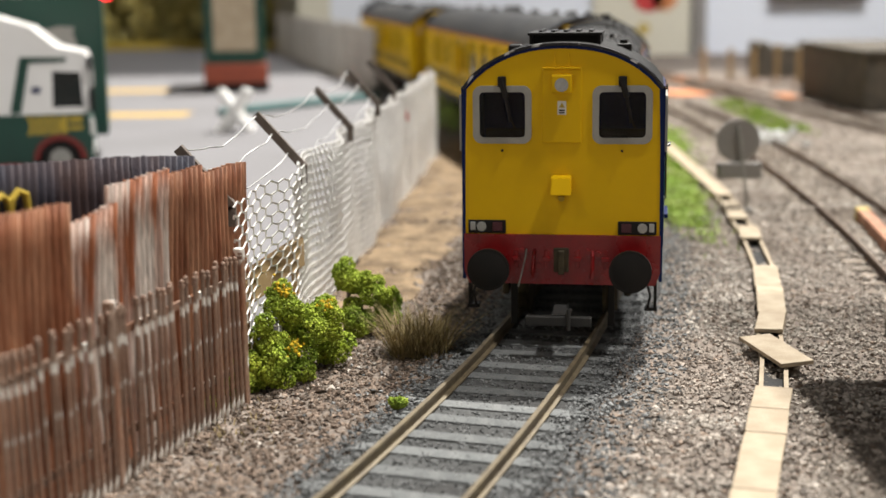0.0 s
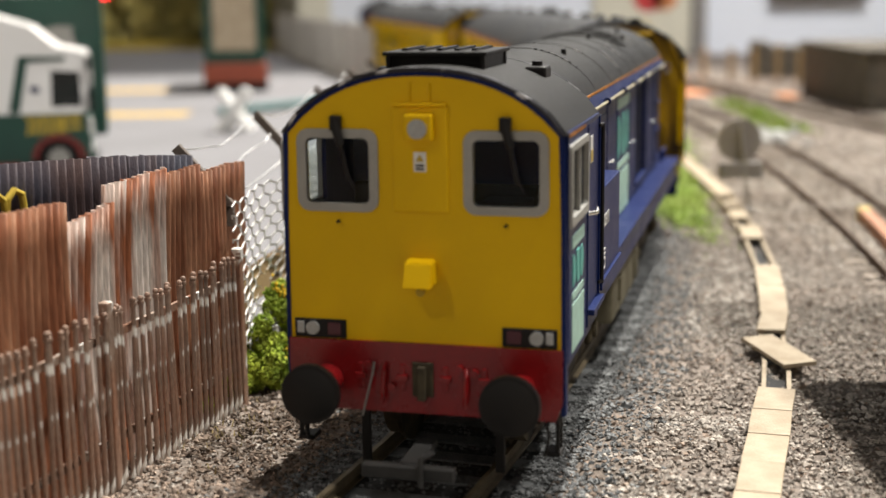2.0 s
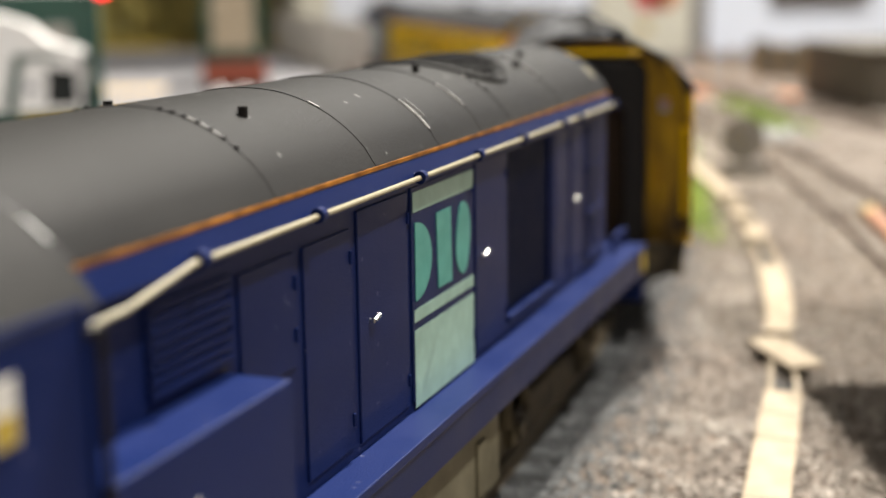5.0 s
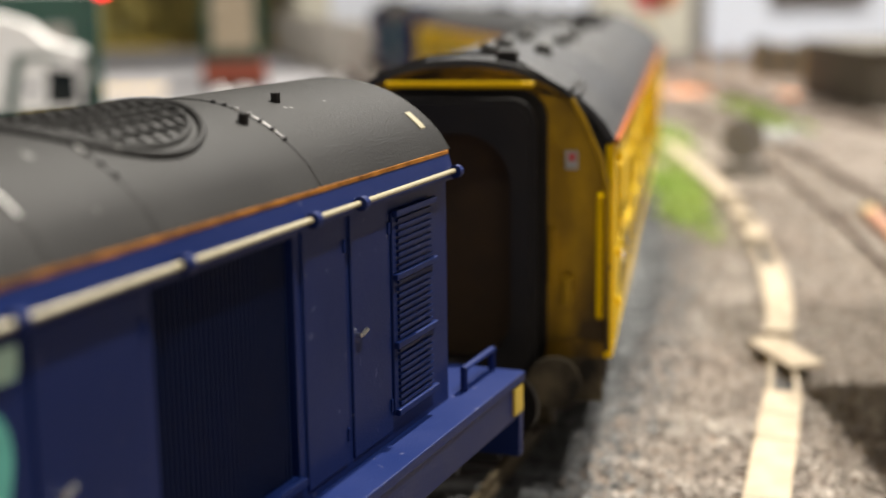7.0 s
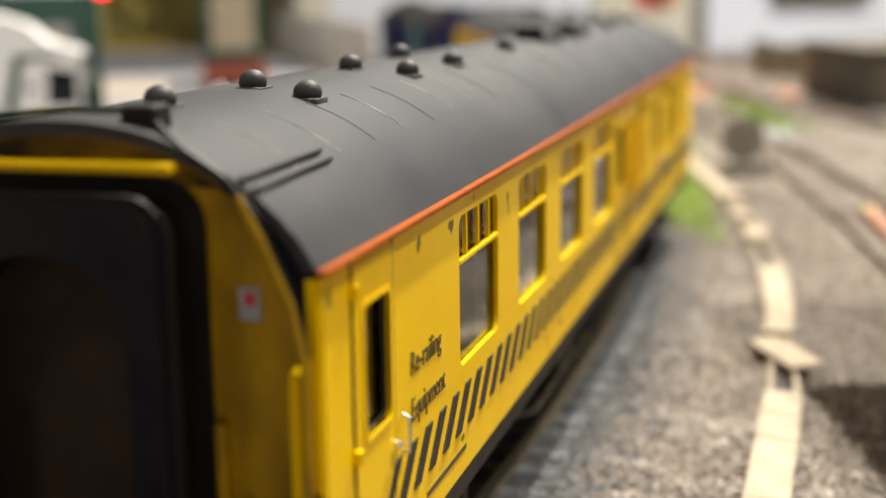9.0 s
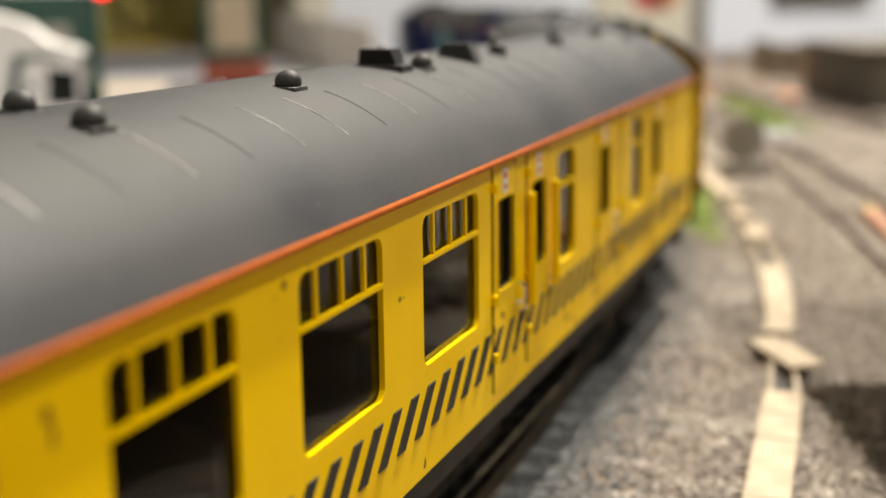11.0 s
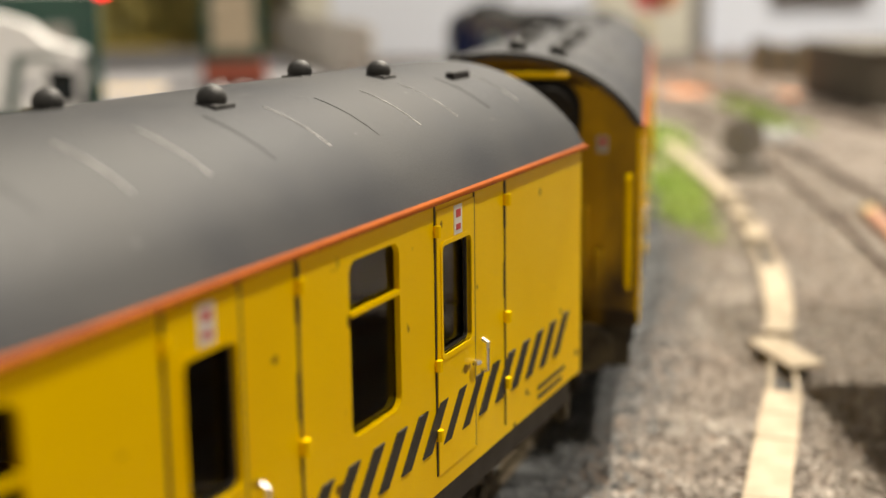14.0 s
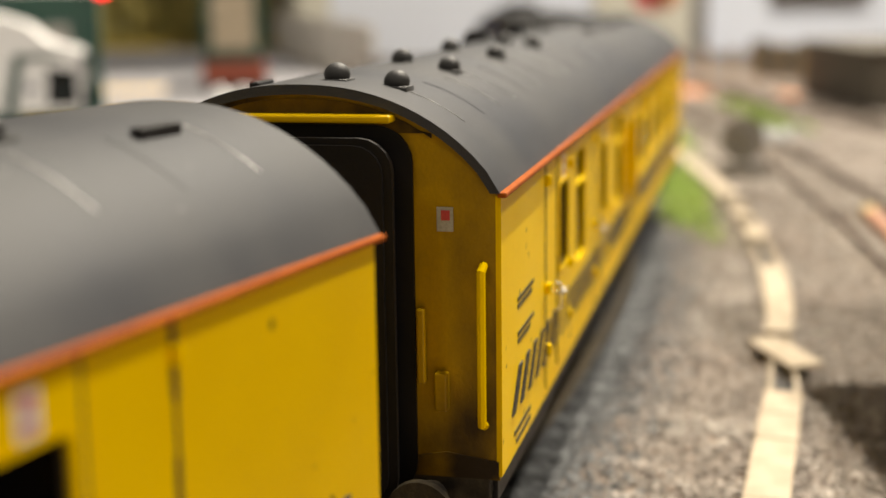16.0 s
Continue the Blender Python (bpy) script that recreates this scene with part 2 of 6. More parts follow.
# ---- mesh helpers ----
def part(name, bm, material, parent=None, label="", smooth=False):
    """Links a bmesh, in millimetres, as one mesh object, under its thing or part."""
    bmesh.ops.scale(bm, vec=(M, M, M), verts=bm.verts)
    bmesh.ops.recalc_face_normals(bm, faces=bm.faces)
    me = bpy.data.meshes.new(name)
    bm.to_mesh(me)
    bm.free()
    if smooth:
        me.shade_smooth()
        me.set_sharp_from_angle(angle=radians(35))
    me.materials.append(material)
    ob = new(name, me)
    ob.parent = parent
    if label:
        ob["label"] = label
    return ob


def thing(name, label, category, at=(0, 0, 0), rz=0, group="", kind=""):
    ob = new(name)
    ob.matrix_basis = pose(at[0] * M, at[1] * M, at[2] * M, 0, 0, rz)
    ob.empty_display_size = 0.005
    return tagged(ob, label, category, group, kind)


def box(bm, x0, x1, y0, y1, z0, z1, bevel=0.0):
    m = Matrix.Translation(((x0 + x1) / 2, (y0 + y1) / 2, (z0 + z1) / 2)) @ Matrix.Diagonal((abs(x1 - x0), abs(y1 - y0), abs(z1 - z0), 1))
    vs = bmesh.ops.create_cube(bm, size=1, matrix=m)["verts"]
    if bevel:
        es = list({e for v in vs for e in v.link_edges})
        bmesh.ops.bevel(bm, geom=es, offset=bevel, segments=2, affect="EDGES", profile=0.5)
    return bm


def boxes(*rows, bevel=0.0):
    bm = bmesh.new()
    for r in rows:
        box(bm, *r, bevel=bevel)
    return bm


def tube(bm, p, q, r, n=10, r2=None):
    p, q = Vector(p), Vector(q)
    d = q - p
    m = Matrix.Translation((p + q) / 2) @ d.to_track_quat("Z", "Y").to_matrix().to_4x4()
    return bmesh.ops.create_cone(bm, cap_ends=True, segments=n, radius1=r, radius2=r if r2 is None else r2, depth=d.length, matrix=m)["verts"]


def tubes(rows, n=10):
    bm = bmesh.new()
    for p, q, r in rows:
        tube(bm, p, q, r, n)
    return bm


def line(points, r, n=6):
    """A bent wire or rod along points."""
    bm = bmesh.new()
    pts = [Vector(p) for p in points]
    ways = [(b - a).normalized() for a, b in zip(pts, pts[1:])]
    ways = [ways[0]] + [(a + b).normalized() for a, b in zip(ways, ways[1:])] + [ways[-1]]
    turn = ways[0].to_track_quat("Z", "Y")
    rings = []
    for i, (p, w) in enumerate(zip(pts, ways)):
        if i:
            turn = ways[i - 1].rotation_difference(w) @ turn
        rings.append([bm.verts.new(p + turn @ Vector((r * math.cos(k * math.tau / n), r * math.sin(k * math.tau / n), 0))) for k in range(n)])
    for a, b in zip(rings, rings[1:]):
        for k in range(n):
            bm.faces.new((a[k], a[(k + 1) % n], b[(k + 1) % n], b[k]))
    bm.faces.new(rings[0]), bm.faces.new(rings[-1])
    return bm


def prism(profile, x0, x1, axis="x"):
    """A closed profile swept along one axis. Profiles are (y, z), (x, z) or (x, y)."""
    bm = bmesh.new()
    put = {"x": lambda u, v, w: (w, u, v), "y": lambda u, v, w: (u, w, v), "z": lambda u, v, w: (u, v, w)}[axis]
    a = [bm.verts.new(put(u, v, x0)) for u, v in profile]
    b = [bm.verts.new(put(u, v, x1)) for u, v in profile]
    n = len(profile)
    bm.faces.new(a)
    bm.faces.new(b)
    for i in range(n):
        bm.faces.new((a[i], a[(i + 1) % n], b[(i + 1) % n], b[i]))
    return bm


def rounded(u0, u1, v0, v1, r, n=4):
    out = []
    for cu, cv, a in ((u1 - r, v1 - r, 0), (u0 + r, v1 - r, 90), (u0 + r, v0 + r, 180), (u1 - r, v0 + r, 270)):
        for i in range(n + 1):
            t = radians(a + 90 * i / n)
            out.append((cu + r * math.cos(t), cv + r * math.sin(t)))
    return out


def plate(outer, holes, w0, w1, axis="x"):
    """A plate of the given outline with openings right through it."""
    bm = bmesh.new()
    put = {"x": lambda u, v, w: (w, u, v), "y": lambda u, v, w: (u, w, v), "z": lambda u, v, w: (u, v, w)}[axis]
    edges = []
    for ring in (outer, *holes):
        vs = [bm.verts.new(put(u, v, w0)) for u, v in ring]
        edges += [bm.edges.new((vs[i], vs[(i + 1) % len(vs)])) for i in range(len(vs))]
    bmesh.ops.triangle_fill(bm, use_beauty=True, use_dissolve=False, edges=edges)
    got = bmesh.ops.extrude_face_region(bm, geom=list(bm.faces))
    step = Vector(put(0, 0, w1 - w0))
    bmesh.ops.translate(bm, vec=step, verts=[g for g in got["geom"] if isinstance(g, bmesh.types.BMVert)])
    return bm


def quick(name, verts, faces, material, parent=None, smooth=False):
    """A large joined mesh from arrays, in millimetres, with no bmesh."""
    me = bpy.data.meshes.new(name)
    verts, faces = np.asarray(verts, np.float32) * M, np.asarray(faces, np.int32)
    k = faces.shape[1]
    me.vertices.add(len(verts)), me.loops.add(faces.size), me.polygons.add(len(faces))
    me.vertices.foreach_set("co", verts.ravel())
    me.loops.foreach_set("vertex_index", faces.ravel())
    me.polygons.foreach_set("loop_start", np.arange(0, faces.size, k, dtype=np.int32))
    me.polygons.foreach_set("use_smooth", np.full(len(faces), smooth))
    me.update(calc_edges=True)
    me.validate()
    me.materials.append(material)
    ob = new(name, me)
    ob.parent = parent
    return ob


OCTA_V = np.array([(1, 0, 0), (-1, 0, 0), (0, 1, 0), (0, -1, 0), (0, 0, 1), (0, 0, -1)], float)
OCTA_F = np.array([(0, 2, 4), (2, 1, 4), (1, 3, 4), (3, 0, 4), (2, 0, 5), (1, 2, 5), (3, 1, 5), (0, 3, 5)])


def pebbles(name, centres, sizes, material, parent=None, rng=None, flat=0.7):
    """Many small uneven lumps in one mesh."""
    rng = rng or np.random.default_rng(5)
    n = len(centres)
    v = OCTA_V[None] * (np.asarray(sizes)[:, None, None] * rng.uniform(0.55, 1.35, (n, 6, 1)))
    a = rng.uniform(0, 2 * np.pi, n)
    b = rng.uniform(-0.9, 0.9, n)
    ca, sa, cb, sb = np.cos(a)[:, None], np.sin(a)[:, None], np.cos(b)[:, None], np.sin(b)[:, None]
    x, y, z = v[..., 0], v[..., 1], v[..., 2]
    y, z = y * cb - z * sb, (y * sb + z * cb) * flat
    x, y = x * ca - y * sa, x * sa + y * ca
    v = np.stack([x, y, z], -1) + np.asarray(centres)[:, None, :]
    f = OCTA_F[None] + (np.arange(n) * 6)[:, None, None]
    return quick(name, v.reshape(-1, 3), f.reshape(-1, 3), material, parent)


def blades(name, roots, heights, material, parent=None, rng=None, lean=0.5, width=0.09):
    """Many thin blades of grass in one mesh."""
    rng = rng or np.random.default_rng(6)
    n = len(roots)
    a, l = rng.uniform(0, 2 * np.pi, n), rng.uniform(0.1, lean, n)
    h = np.asarray(heights)
    tip = np.stack([np.cos(a) * l * h, np.sin(a) * l * h, h], -1)
    side = np.stack([-np.sin(a), np.cos(a), np.zeros(n)], -1) * width
    r = np.asarray(roots)
    v = np.stack([r - side, r + side, r + tip * (0.55, 0.55, 0.62) + side * 0.8, r + tip * (0.55, 0.55, 0.62) - side * 0.8, r + tip], 1)
    f = np.array([(0, 1, 2), (0, 2, 3), (3, 2, 4)])[None] + (np.arange(n) * 5)[:, None, None]
    return quick(name, v.reshape(-1, 3), f.reshape(-1, 3), material, parent)


# ---- the line: a curve of slowly changing radius, by its length from a fixed mark ----
def curvature(s):
    if s < -450:
        return 0.0004
    if s < -200:
        return -0.0010
    return -0.00091669 + 3.9578e-6 * s - 0.64264e-8 * s * s


LINE = {0: (7.101, 190.631, -1.871956)}
for way in (1, -1):
    px, py, ph = LINE[0]
    for i in range(0, 650 if way > 0 else 1250):
        s = way * (i + 0.5)
        mid = ph + way * curvature(s) * 0.5
        px, py, ph = px + way * math.cos(mid), py + way * math.sin(mid), ph + way * curvature(s)
        LINE[way * (i + 1)] = (px, py, ph)


def on_line(s):
    i = math.floor(s)
    f = s - i
    a, b = LINE[i], LINE[i + 1]
    return tuple(u + (v - u) * f for u, v in zip(a, b))


# ---- ground, road, backdrop ----
rng = np.random.default_rng(11)


def sheet(name, xs, ys, z, material, rough=0.0, size=6.0, parent=None):
    """A ground sheet with gentle relief."""
    v = [(x, y, z + rough * noise.noise((x / size, y / size, 0.3)) + 0.4 * rough * noise.noise((x / size * 3, y / size * 3, 1.7))) for y in ys for x in xs]
    n = len(xs)
    f = [(j * n + i, j * n + i + 1, (j + 1) * n + i + 1, (j + 1) * n + i) for j in range(len(ys) - 1) for i in range(n - 1)]
    return quick(name, v, f, material, parent, smooth=True)


xs = [-3000, -1200, -600, -300, -160] + list(np.arange(-100, 141, 2.0)) + [170, 220, 300, 500, 1200, 3000]
ys = [-1500, -500, -100, 40] + list(np.arange(90, 521, 2.0)) + [545, 580, 640, 720, 820, 950, 1150, 1500, 2600]
ground = tagged(sheet("ground", xs, ys, -2.45, BALLAST, 0.7), "grey-brown ballasted ground of the model railway", "ground", kind="structure")
for v in ground.data.vertices:
    near_line = min((v.co.x / M - LINE[k][0]) ** 2 + (v.co.y / M - LINE[k][1]) ** 2 for k in range(-330, 240, 6))
    if near_line < 17.0 ** 2:
        v.co.z -= 1.1 * M
earth = tagged(sheet("earth", list(np.linspace(-1, 1, 30)), list(np.arange(236, 560, 1.5)), -1.7, EARTH, 0.9, 9.0), "bare sandy earth beside the fence", "ground", kind="structure")
me = earth.data
for v in me.vertices:
    y = v.co.y / M
    left = -27 + (y - 240) * 0.089
    right = left + 17 + (y - 236) * 0.065 + 3 * noise.noise((y / 14, 4, 4))
    u = (v.co.x / M + 1) / 2
    v.co.x = (left + (right - left) * u) * M
    v.co.z += 0.5 * noise.noise((v.co.x / M / 1.7, y / 2.6, 6)) * M
    v.co.z -= (1.2 * abs(2 * u - 1) ** 4 + (0.9 if y < 246 else 0)) * M
road_edge = [(-34, 215), (-27, 262), (-21, 330), (-13, 425), (-4, 540), (-10, 700), (-38, 820), (-100, 1060), (-190, 1480), (-1200, 1480), (-1200, 215)]
road = tagged(part("road", prism(road_edge, -2.9, -0.9, "z"), ROAD), "plain grey car park surface", "road", kind="structure")
for k, (x0, x1, y0, y1) in enumerate(((-330, -172, 838, 868), (-300, -128, 668, 694))):
    tagged(part("road_line", boxes((x0, x1, y0, y1, -0.9, -0.75)), ROAD_YELLOW), "faded yellow parking line on the grey road", "road line", group="road lines", kind="structure")
wall_back = tagged(part("wall_back", boxes((-100, 1500, 1250, 1280, -2.3, 900)), WALL), "pale blue-grey painted hall wall", "wall", kind="structure")
tagged(part("wall_corner", boxes((-130, -100, 1250, 1700, -2.3, 900)), CREAM), "plain cream return wall of the hall", "wall", kind="structure")
tagged(part("wall_left", boxes((-1500, -100, 1700, 1730, -2.3, 900)), CREAM), "pale cream hall wall behind the layout", "wall", kind="structure")
# three walls never in view, dark to hold down the bounced light
tagged(part("wall_side", boxes((1500, 1530, -1500, 1280, -2.3, 900)), HALL), "unseen grey wall, kept dark to limit bounced light", "wall", kind="structure")
tagged(part("wall_far_side", boxes((-1530, -1500, -1500, 1730, -2.3, 900)), HALL), "unseen grey wall, kept dark to limit bounced light", "wall", kind="structure")
tagged(part("wall_behind", boxes((-1530, 1530, -1530, -1500, -2.3, 900)), HALL), "unseen grey wall behind the camera, kept dark to limit bounced light", "wall", kind="structure")


# ---- tracks ----
RAIL = [(-0.35, 0), (0.35, 0), (0.38, -0.5), (0.12, -0.75), (0.12, -1.6), (0.75, -1.8), (0.75, -2.0), (-0.75, -2.0), (-0.75, -1.8), (-0.12, -1.6), (-0.12, -0.75), (-0.38, -0.5)]


def sweep(points, offset, profile):
    """A profile swept along a line of (x, y, heading), set off to its side."""
    v, f = [], []
    n = len(profile)
    for x, y, h in points:
        nx, ny = -math.sin(h), math.cos(h)
        for u, z in profile:
            v.append((x + nx * (offset + u), y + ny * (offset + u), z))
    for j in range(len(points) - 1):
        for i in range(n):
            k = (i + 1) % n
            f.append((j * n + i, j * n + k, (j + 1) * n + k, (j + 1) * n + i))
    return v, f


bm = boxes((-1.6, 1.6, -14.6, 14.6, -2.9, -1.95), bevel=0.15)
bmesh.ops.scale(bm, vec=(M, M, M), verts=bm.verts)
SLEEPER_MESH = bpy.data.meshes.new("sleeper")
bm.to_mesh(SLEEPER_MESH)
bm.free()
SLEEPER_MESH.materials.append(SLEEPER)


BROWN_SLEEPER_MESH = SLEEPER_MESH.copy()
BROWN_SLEEPER_MESH.materials[0] = BROWN_SLEEPER


def track(label, points, steel, step, timber=SLEEPER_MESH):
    ob = thing("railway_track", label, "track", kind="structure")
    for side in (-8.6, 8.6):
        quick("rail", *sweep(points, side, RAIL), steel, ob)
    gap = 0.0
    for (x, y, h), (x2, y2, h2) in zip(points, points[1:]):
        gap += math.hypot(x2 - x, y2 - y)
        if gap >= step:
            gap -= step
            s = new("sleeper", timber)
            s.parent = ob
            s.matrix_basis = pose(x * M, y * M, -0.0001 * random.random(), 0, 0, math.degrees(h) + random.uniform(-0.8, 0.8))
    return ob


main_line = track("single track with worn steel rails and dusty sleepers", [on_line(s) for s in range(-760, 330)], RAIL_STEEL, 7.6)


def curve_through(p, q, r, n=220):
    """Points of a smooth line through three places, with headings."""
    out = []
    for i in range(n + 1):
        t = i / n * 2 - 1
        x, y = (sum(c * w for c, w in zip(ax, (t * (t - 1) / 2, 1 - t * t, t * (t + 1) / 2))) for ax in zip(p, q, r))
        dx, dy = (sum(c * w for c, w in zip(ax, (t - 0.5, -2 * t, t + 0.5))) for ax in zip(p, q, r))
        out.append((x, y, math.atan2(dy, dx)))
    return out


bed = quick("track_bed", *sweep([on_line(s) for s in range(-300, 250, 2)], 0, [(-15, -2.4), (-9.8, -2.3), (9.8, -2.3), (15, -2.4), (15, -3.2), (-15, -3.2)]), TRACK_BED)
tagged(bed, "blue-grey dusty bed of fine ballast under the sleepers", "track bed", kind="structure")
second_line = track("siding track with rusty rails on ballast", curve_through((77, 130), (116, 400), (122, 720), 600), RUST_RAIL, 8.0, BROWN_SLEEPER_MESH)
third_line = track("outer track with rusty rails in the distance", curve_through((232, 320), (192, 590), (150, 980), 660), RUST_RAIL, 8.5, BROWN_SLEEPER_MESH)

# loose ballast, thick beside the rails and thinner on the cess
n = 125000
cx, cy = rng.uniform(-58, 125, n), 118 + 330 * rng.random(n) ** 1.35
keep = np.ones(n, bool)
spots = np.array([on_line(s)[:2] for s in range(-260, 200, 4)])
dist = np.min(np.hypot(cx[:, None] - spots[None, :, 0], cy[:, None] - spots[None, :, 1]), axis=1)
keep &= ~(dist < 13.5) & ~((cx < -24 + (cy - 255) * 0.089) & (cy > 215))
keep &= ~((cy > 250) & (cx < -10 + (cy - 236) * 0.14) & (rng.random(n) < 0.5))
cx, cy, dist = cx[keep], cy[keep], dist[keep]
size = rng.uniform(0.18, 0.54, len(cx)) * np.where(rng.random(len(cx)) < 0.04, 1.7, 1.0) * np.where(dist < 16, 0.8, 1.0)
lift = np.array([0.7 * noise.noise((x / 6, y / 6, 0.3)) + 0.28 * noise.noise((x / 2, y / 2, 1.7)) for x, y in zip(cx, cy)])
hump = np.where(dist < 20, 0.0, 1.3 * np.array([max(0, noise.noise((x / 17, y / 17, 8))) for x, y in zip(cx, cy)]))
keep = ~((dist < 9.5) & (dist > 7.6))
at = np.stack([cx, cy, -2.25 + lift + hump], -1)
west = cx < np.interp(cy, spots[::-1, 1], spots[::-1, 0])
west ^= rng.random(len(cx)) < 0.12
near = (dist + rng.normal(0, 2.5, len(cx)) < 23) & ~west
tagged(pebbles("trackside_ballast", at[keep & near], size[keep & near], GREY_STONE, rng=rng), "dull grey dusty chippings beside the sleepers", "ballast", kind="stuff")
west_or_near = west | near
tagged(pebbles("loose_ballast", at[keep & ~west_or_near], size[keep & ~west_or_near], STONE, rng=rng), "loose pale grey ballast chippings", "ballast", kind="stuff")
tagged(pebbles("brown_ballast", at[keep & west], size[keep & west], BROWN_STONE, rng=rng), "brown ballast chippings beside the fence", "ballast", kind="stuff")
n = 26000
ox, oy = rng.uniform(88, 300, n), 230 + 520 * rng.random(n) ** 1.2
side_spots = np.array([p[:2] for p in curve_through((77, 130), (116, 400), (122, 720), 200) + curve_through((232, 320), (192, 590), (150, 980), 200)])
gap = np.min(np.hypot(ox[:, None] - side_spots[None, :, 0], oy[:, None] - side_spots[None, :, 1]), axis=1)
keep = (abs(gap - 8.6) > 1.4) & (oy > 3.2 * ox - 560)
oz = np.array([-2.3 + 0.7 * noise.noise((x / 6, y / 6, 0.3)) for x, y in zip(ox, oy)]) + np.where(gap < 15, 0.35, 0.0)
tagged(pebbles("siding_ballast", np.stack([ox, oy, oz], -1)[keep], rng.uniform(0.4, 0.95, keep.sum()), STONE, rng=rng), "pale dusty ballast round the sidings", "ballast", kind="stuff")
n = 30000
s_at, off = rng.uniform(-300, 120, n), rng.uniform(-17, 17, n)
keep = (abs(abs(off) - 8.6) > 1.2) & (rng.random(n) < np.where(abs(off) < 8.6, 0.42, np.where(abs(off) > 11.0, 1.0, 0.7)))
at = [on_line(s) for s in s_at]
c = np.array([(x - math.sin(h) * o, y + math.cos(h) * o, -2.16 + 0.26 * min(1, max(0, abs(o) - 9.5) / 3)) for (x, y, h), o in zip(at, off)])[keep]
tagged(pebbles("track_ballast", c, rng.uniform(0.2, 0.45, len(c)), GREY_STONE, rng=rng), "grey dusty chippings between the sleepers", "ballast", kind="stuff")


# ---- rolling stock: local x runs forward, y to the open side of the line, z up from the rail head ----
def roofline(half, eave, top, n=18, inset=0.0, power=2.3):
    """The arc of a roof from one eave to the other."""
    out = []
    for i in range(n + 1):
        y = -1 + 2 * i / n
        out.append((y * (half - inset), eave + (top - inset - eave) * (1 - abs(y) ** power) ** (1 / 1.25)))
    return out


def shell(profile, thick, x0, x1):
    """A curved skin of some thickness over the open profile."""
    cz = min(z for _, z in profile)
    k = 1 - thick / max(abs(y) for y, _ in profile)
    inner = [(y * k, cz + (z - cz) * (1 - thick / max(z2 - cz for _, z2 in profile))) for y, z in reversed(profile)]
    return prism(profile + inner, x0, x1)


def side_plate(outer, holes, y_out, thick, side):
    return plate(outer, holes, side * y_out, side * (y_out - thick), "y")


def bogie(parent, x, spread, radius, axles, name_label):
    """A bogie with side frames, springs and wheels."""
    b = part("bogie_frame", boxes((x - spread - 6, x + spread + 6, -11.9, -10.6, 4, 9), (x - spread - 6, x + spread + 6, 10.6, 11.9, 4, 9), (x - 5, x + 5, -11, 11, 5, 11), bevel=0.4), GRIME, parent, name_label)
    for a in axles:
        for side in (-1, 1):
            bm = bmesh.new()
            tube(bm, (x + a, side * 7.3, radius), (x + a, side * 9.4, radius), radius, 24)
            tube(bm, (x + a, side * 6.7, radius), (x + a, side * 7.3, radius), radius + 0.8, 24)
            part("wheel", bm, GRIME, parent)
            bm = boxes((x + a - 2, x + a + 2, side * 11.7, side * 13, radius - 2.2, radius + 2.4), bevel=0.5)
            tube(bm, (x + a, side * 12.9, radius), (x + a, side * 13.6, radius), 1.3, 12)
            part("axle_box", bm, GRIME, parent)
            part("spring", tubes([((x + a + o, side * 12.3, radius + 1), (x + a + o, side * 12.3, radius + 5.5), 0.9) for o in (-3.6, 3.6)], 8), GRIME, parent)
        part("axle", tubes([((x + a, -7.5, radius), (x + a, 7.5, radius), 1.0)]), BLACK, parent)
    return b


def strokes(bm, x0, z0, w, h, y, t, marks):
    """Plain bars on a side: each mark is a fraction box (u0, u1, v0, v1)."""
    for u0, u1, v0, v1 in marks:
        box(bm, x0 - w * u1, x0 - w * u0, y - t, y + t, z0 + h * v0, z0 + h * v1)
    return bm


def lettering(text, size, at, side, material, parent, name, label, stretch=1.0):
    """Letters laid on a vehicle's side, read from outside."""
    curve = bpy.data.curves.new(name, "FONT")
    curve.body, curve.size, curve.extrude = text, size * M, 0.00004
    tmp = bpy.data.objects.new(name, curve)
    mesh = bpy.data.meshes.new_from_object(tmp)
    bpy.data.objects.remove(tmp)
    turn = Matrix.Rotation(radians(180 if side > 0 else 0), 4, "Z") @ Matrix.Rotation(radians(90), 4, "X") @ Matrix.Diagonal((stretch, 1, 1, 1))
    mesh.transform(Matrix.Translation(Vector(at) * M) @ turn)
    mesh.materials.clear()
    mesh.materials.append(material)
    ob = new(name, mesh)
    ob.parent = parent
    if label:
        ob["label"] = label
    return ob


SCUFFS = ((92.1, 20, 24, 0.12), (93.4, 20, 23, 0.09), (105.5, 19, 23, 0.10), (138.1, 18, 22, 0.12), (116.1, 18, 20, 0.10), (57.1, 17, 21, 0.10), (76.1, 18, 20, 0.10))


def emblem(w, z0, z1, k):
    """The outline of one plain livery shape: a half disc, a block or an oval."""
    h = z1 - z0
    if k == 0:
        return [(0, z0), (0, z1)] + [(-w * math.cos(a), z0 + h / 2 + h / 2 * math.sin(a)) for a in np.linspace(math.pi / 2 - 0.3, -math.pi / 2 + 0.3, 14)]
    if k == 1:
        return [(-0.1 * w, z0), (0.0, z1), (-0.95 * w, z1), (-w, z0)]
    return [(-w / 2 - w / 2 * math.cos(a) * (1 + 0.12 * math.sin(2 * a)), z0 + h / 2 + h / 2 * math.sin(a)) for a in np.linspace(0, 2 * math.pi, 23)[:-1]]


FAN_X = 124.0


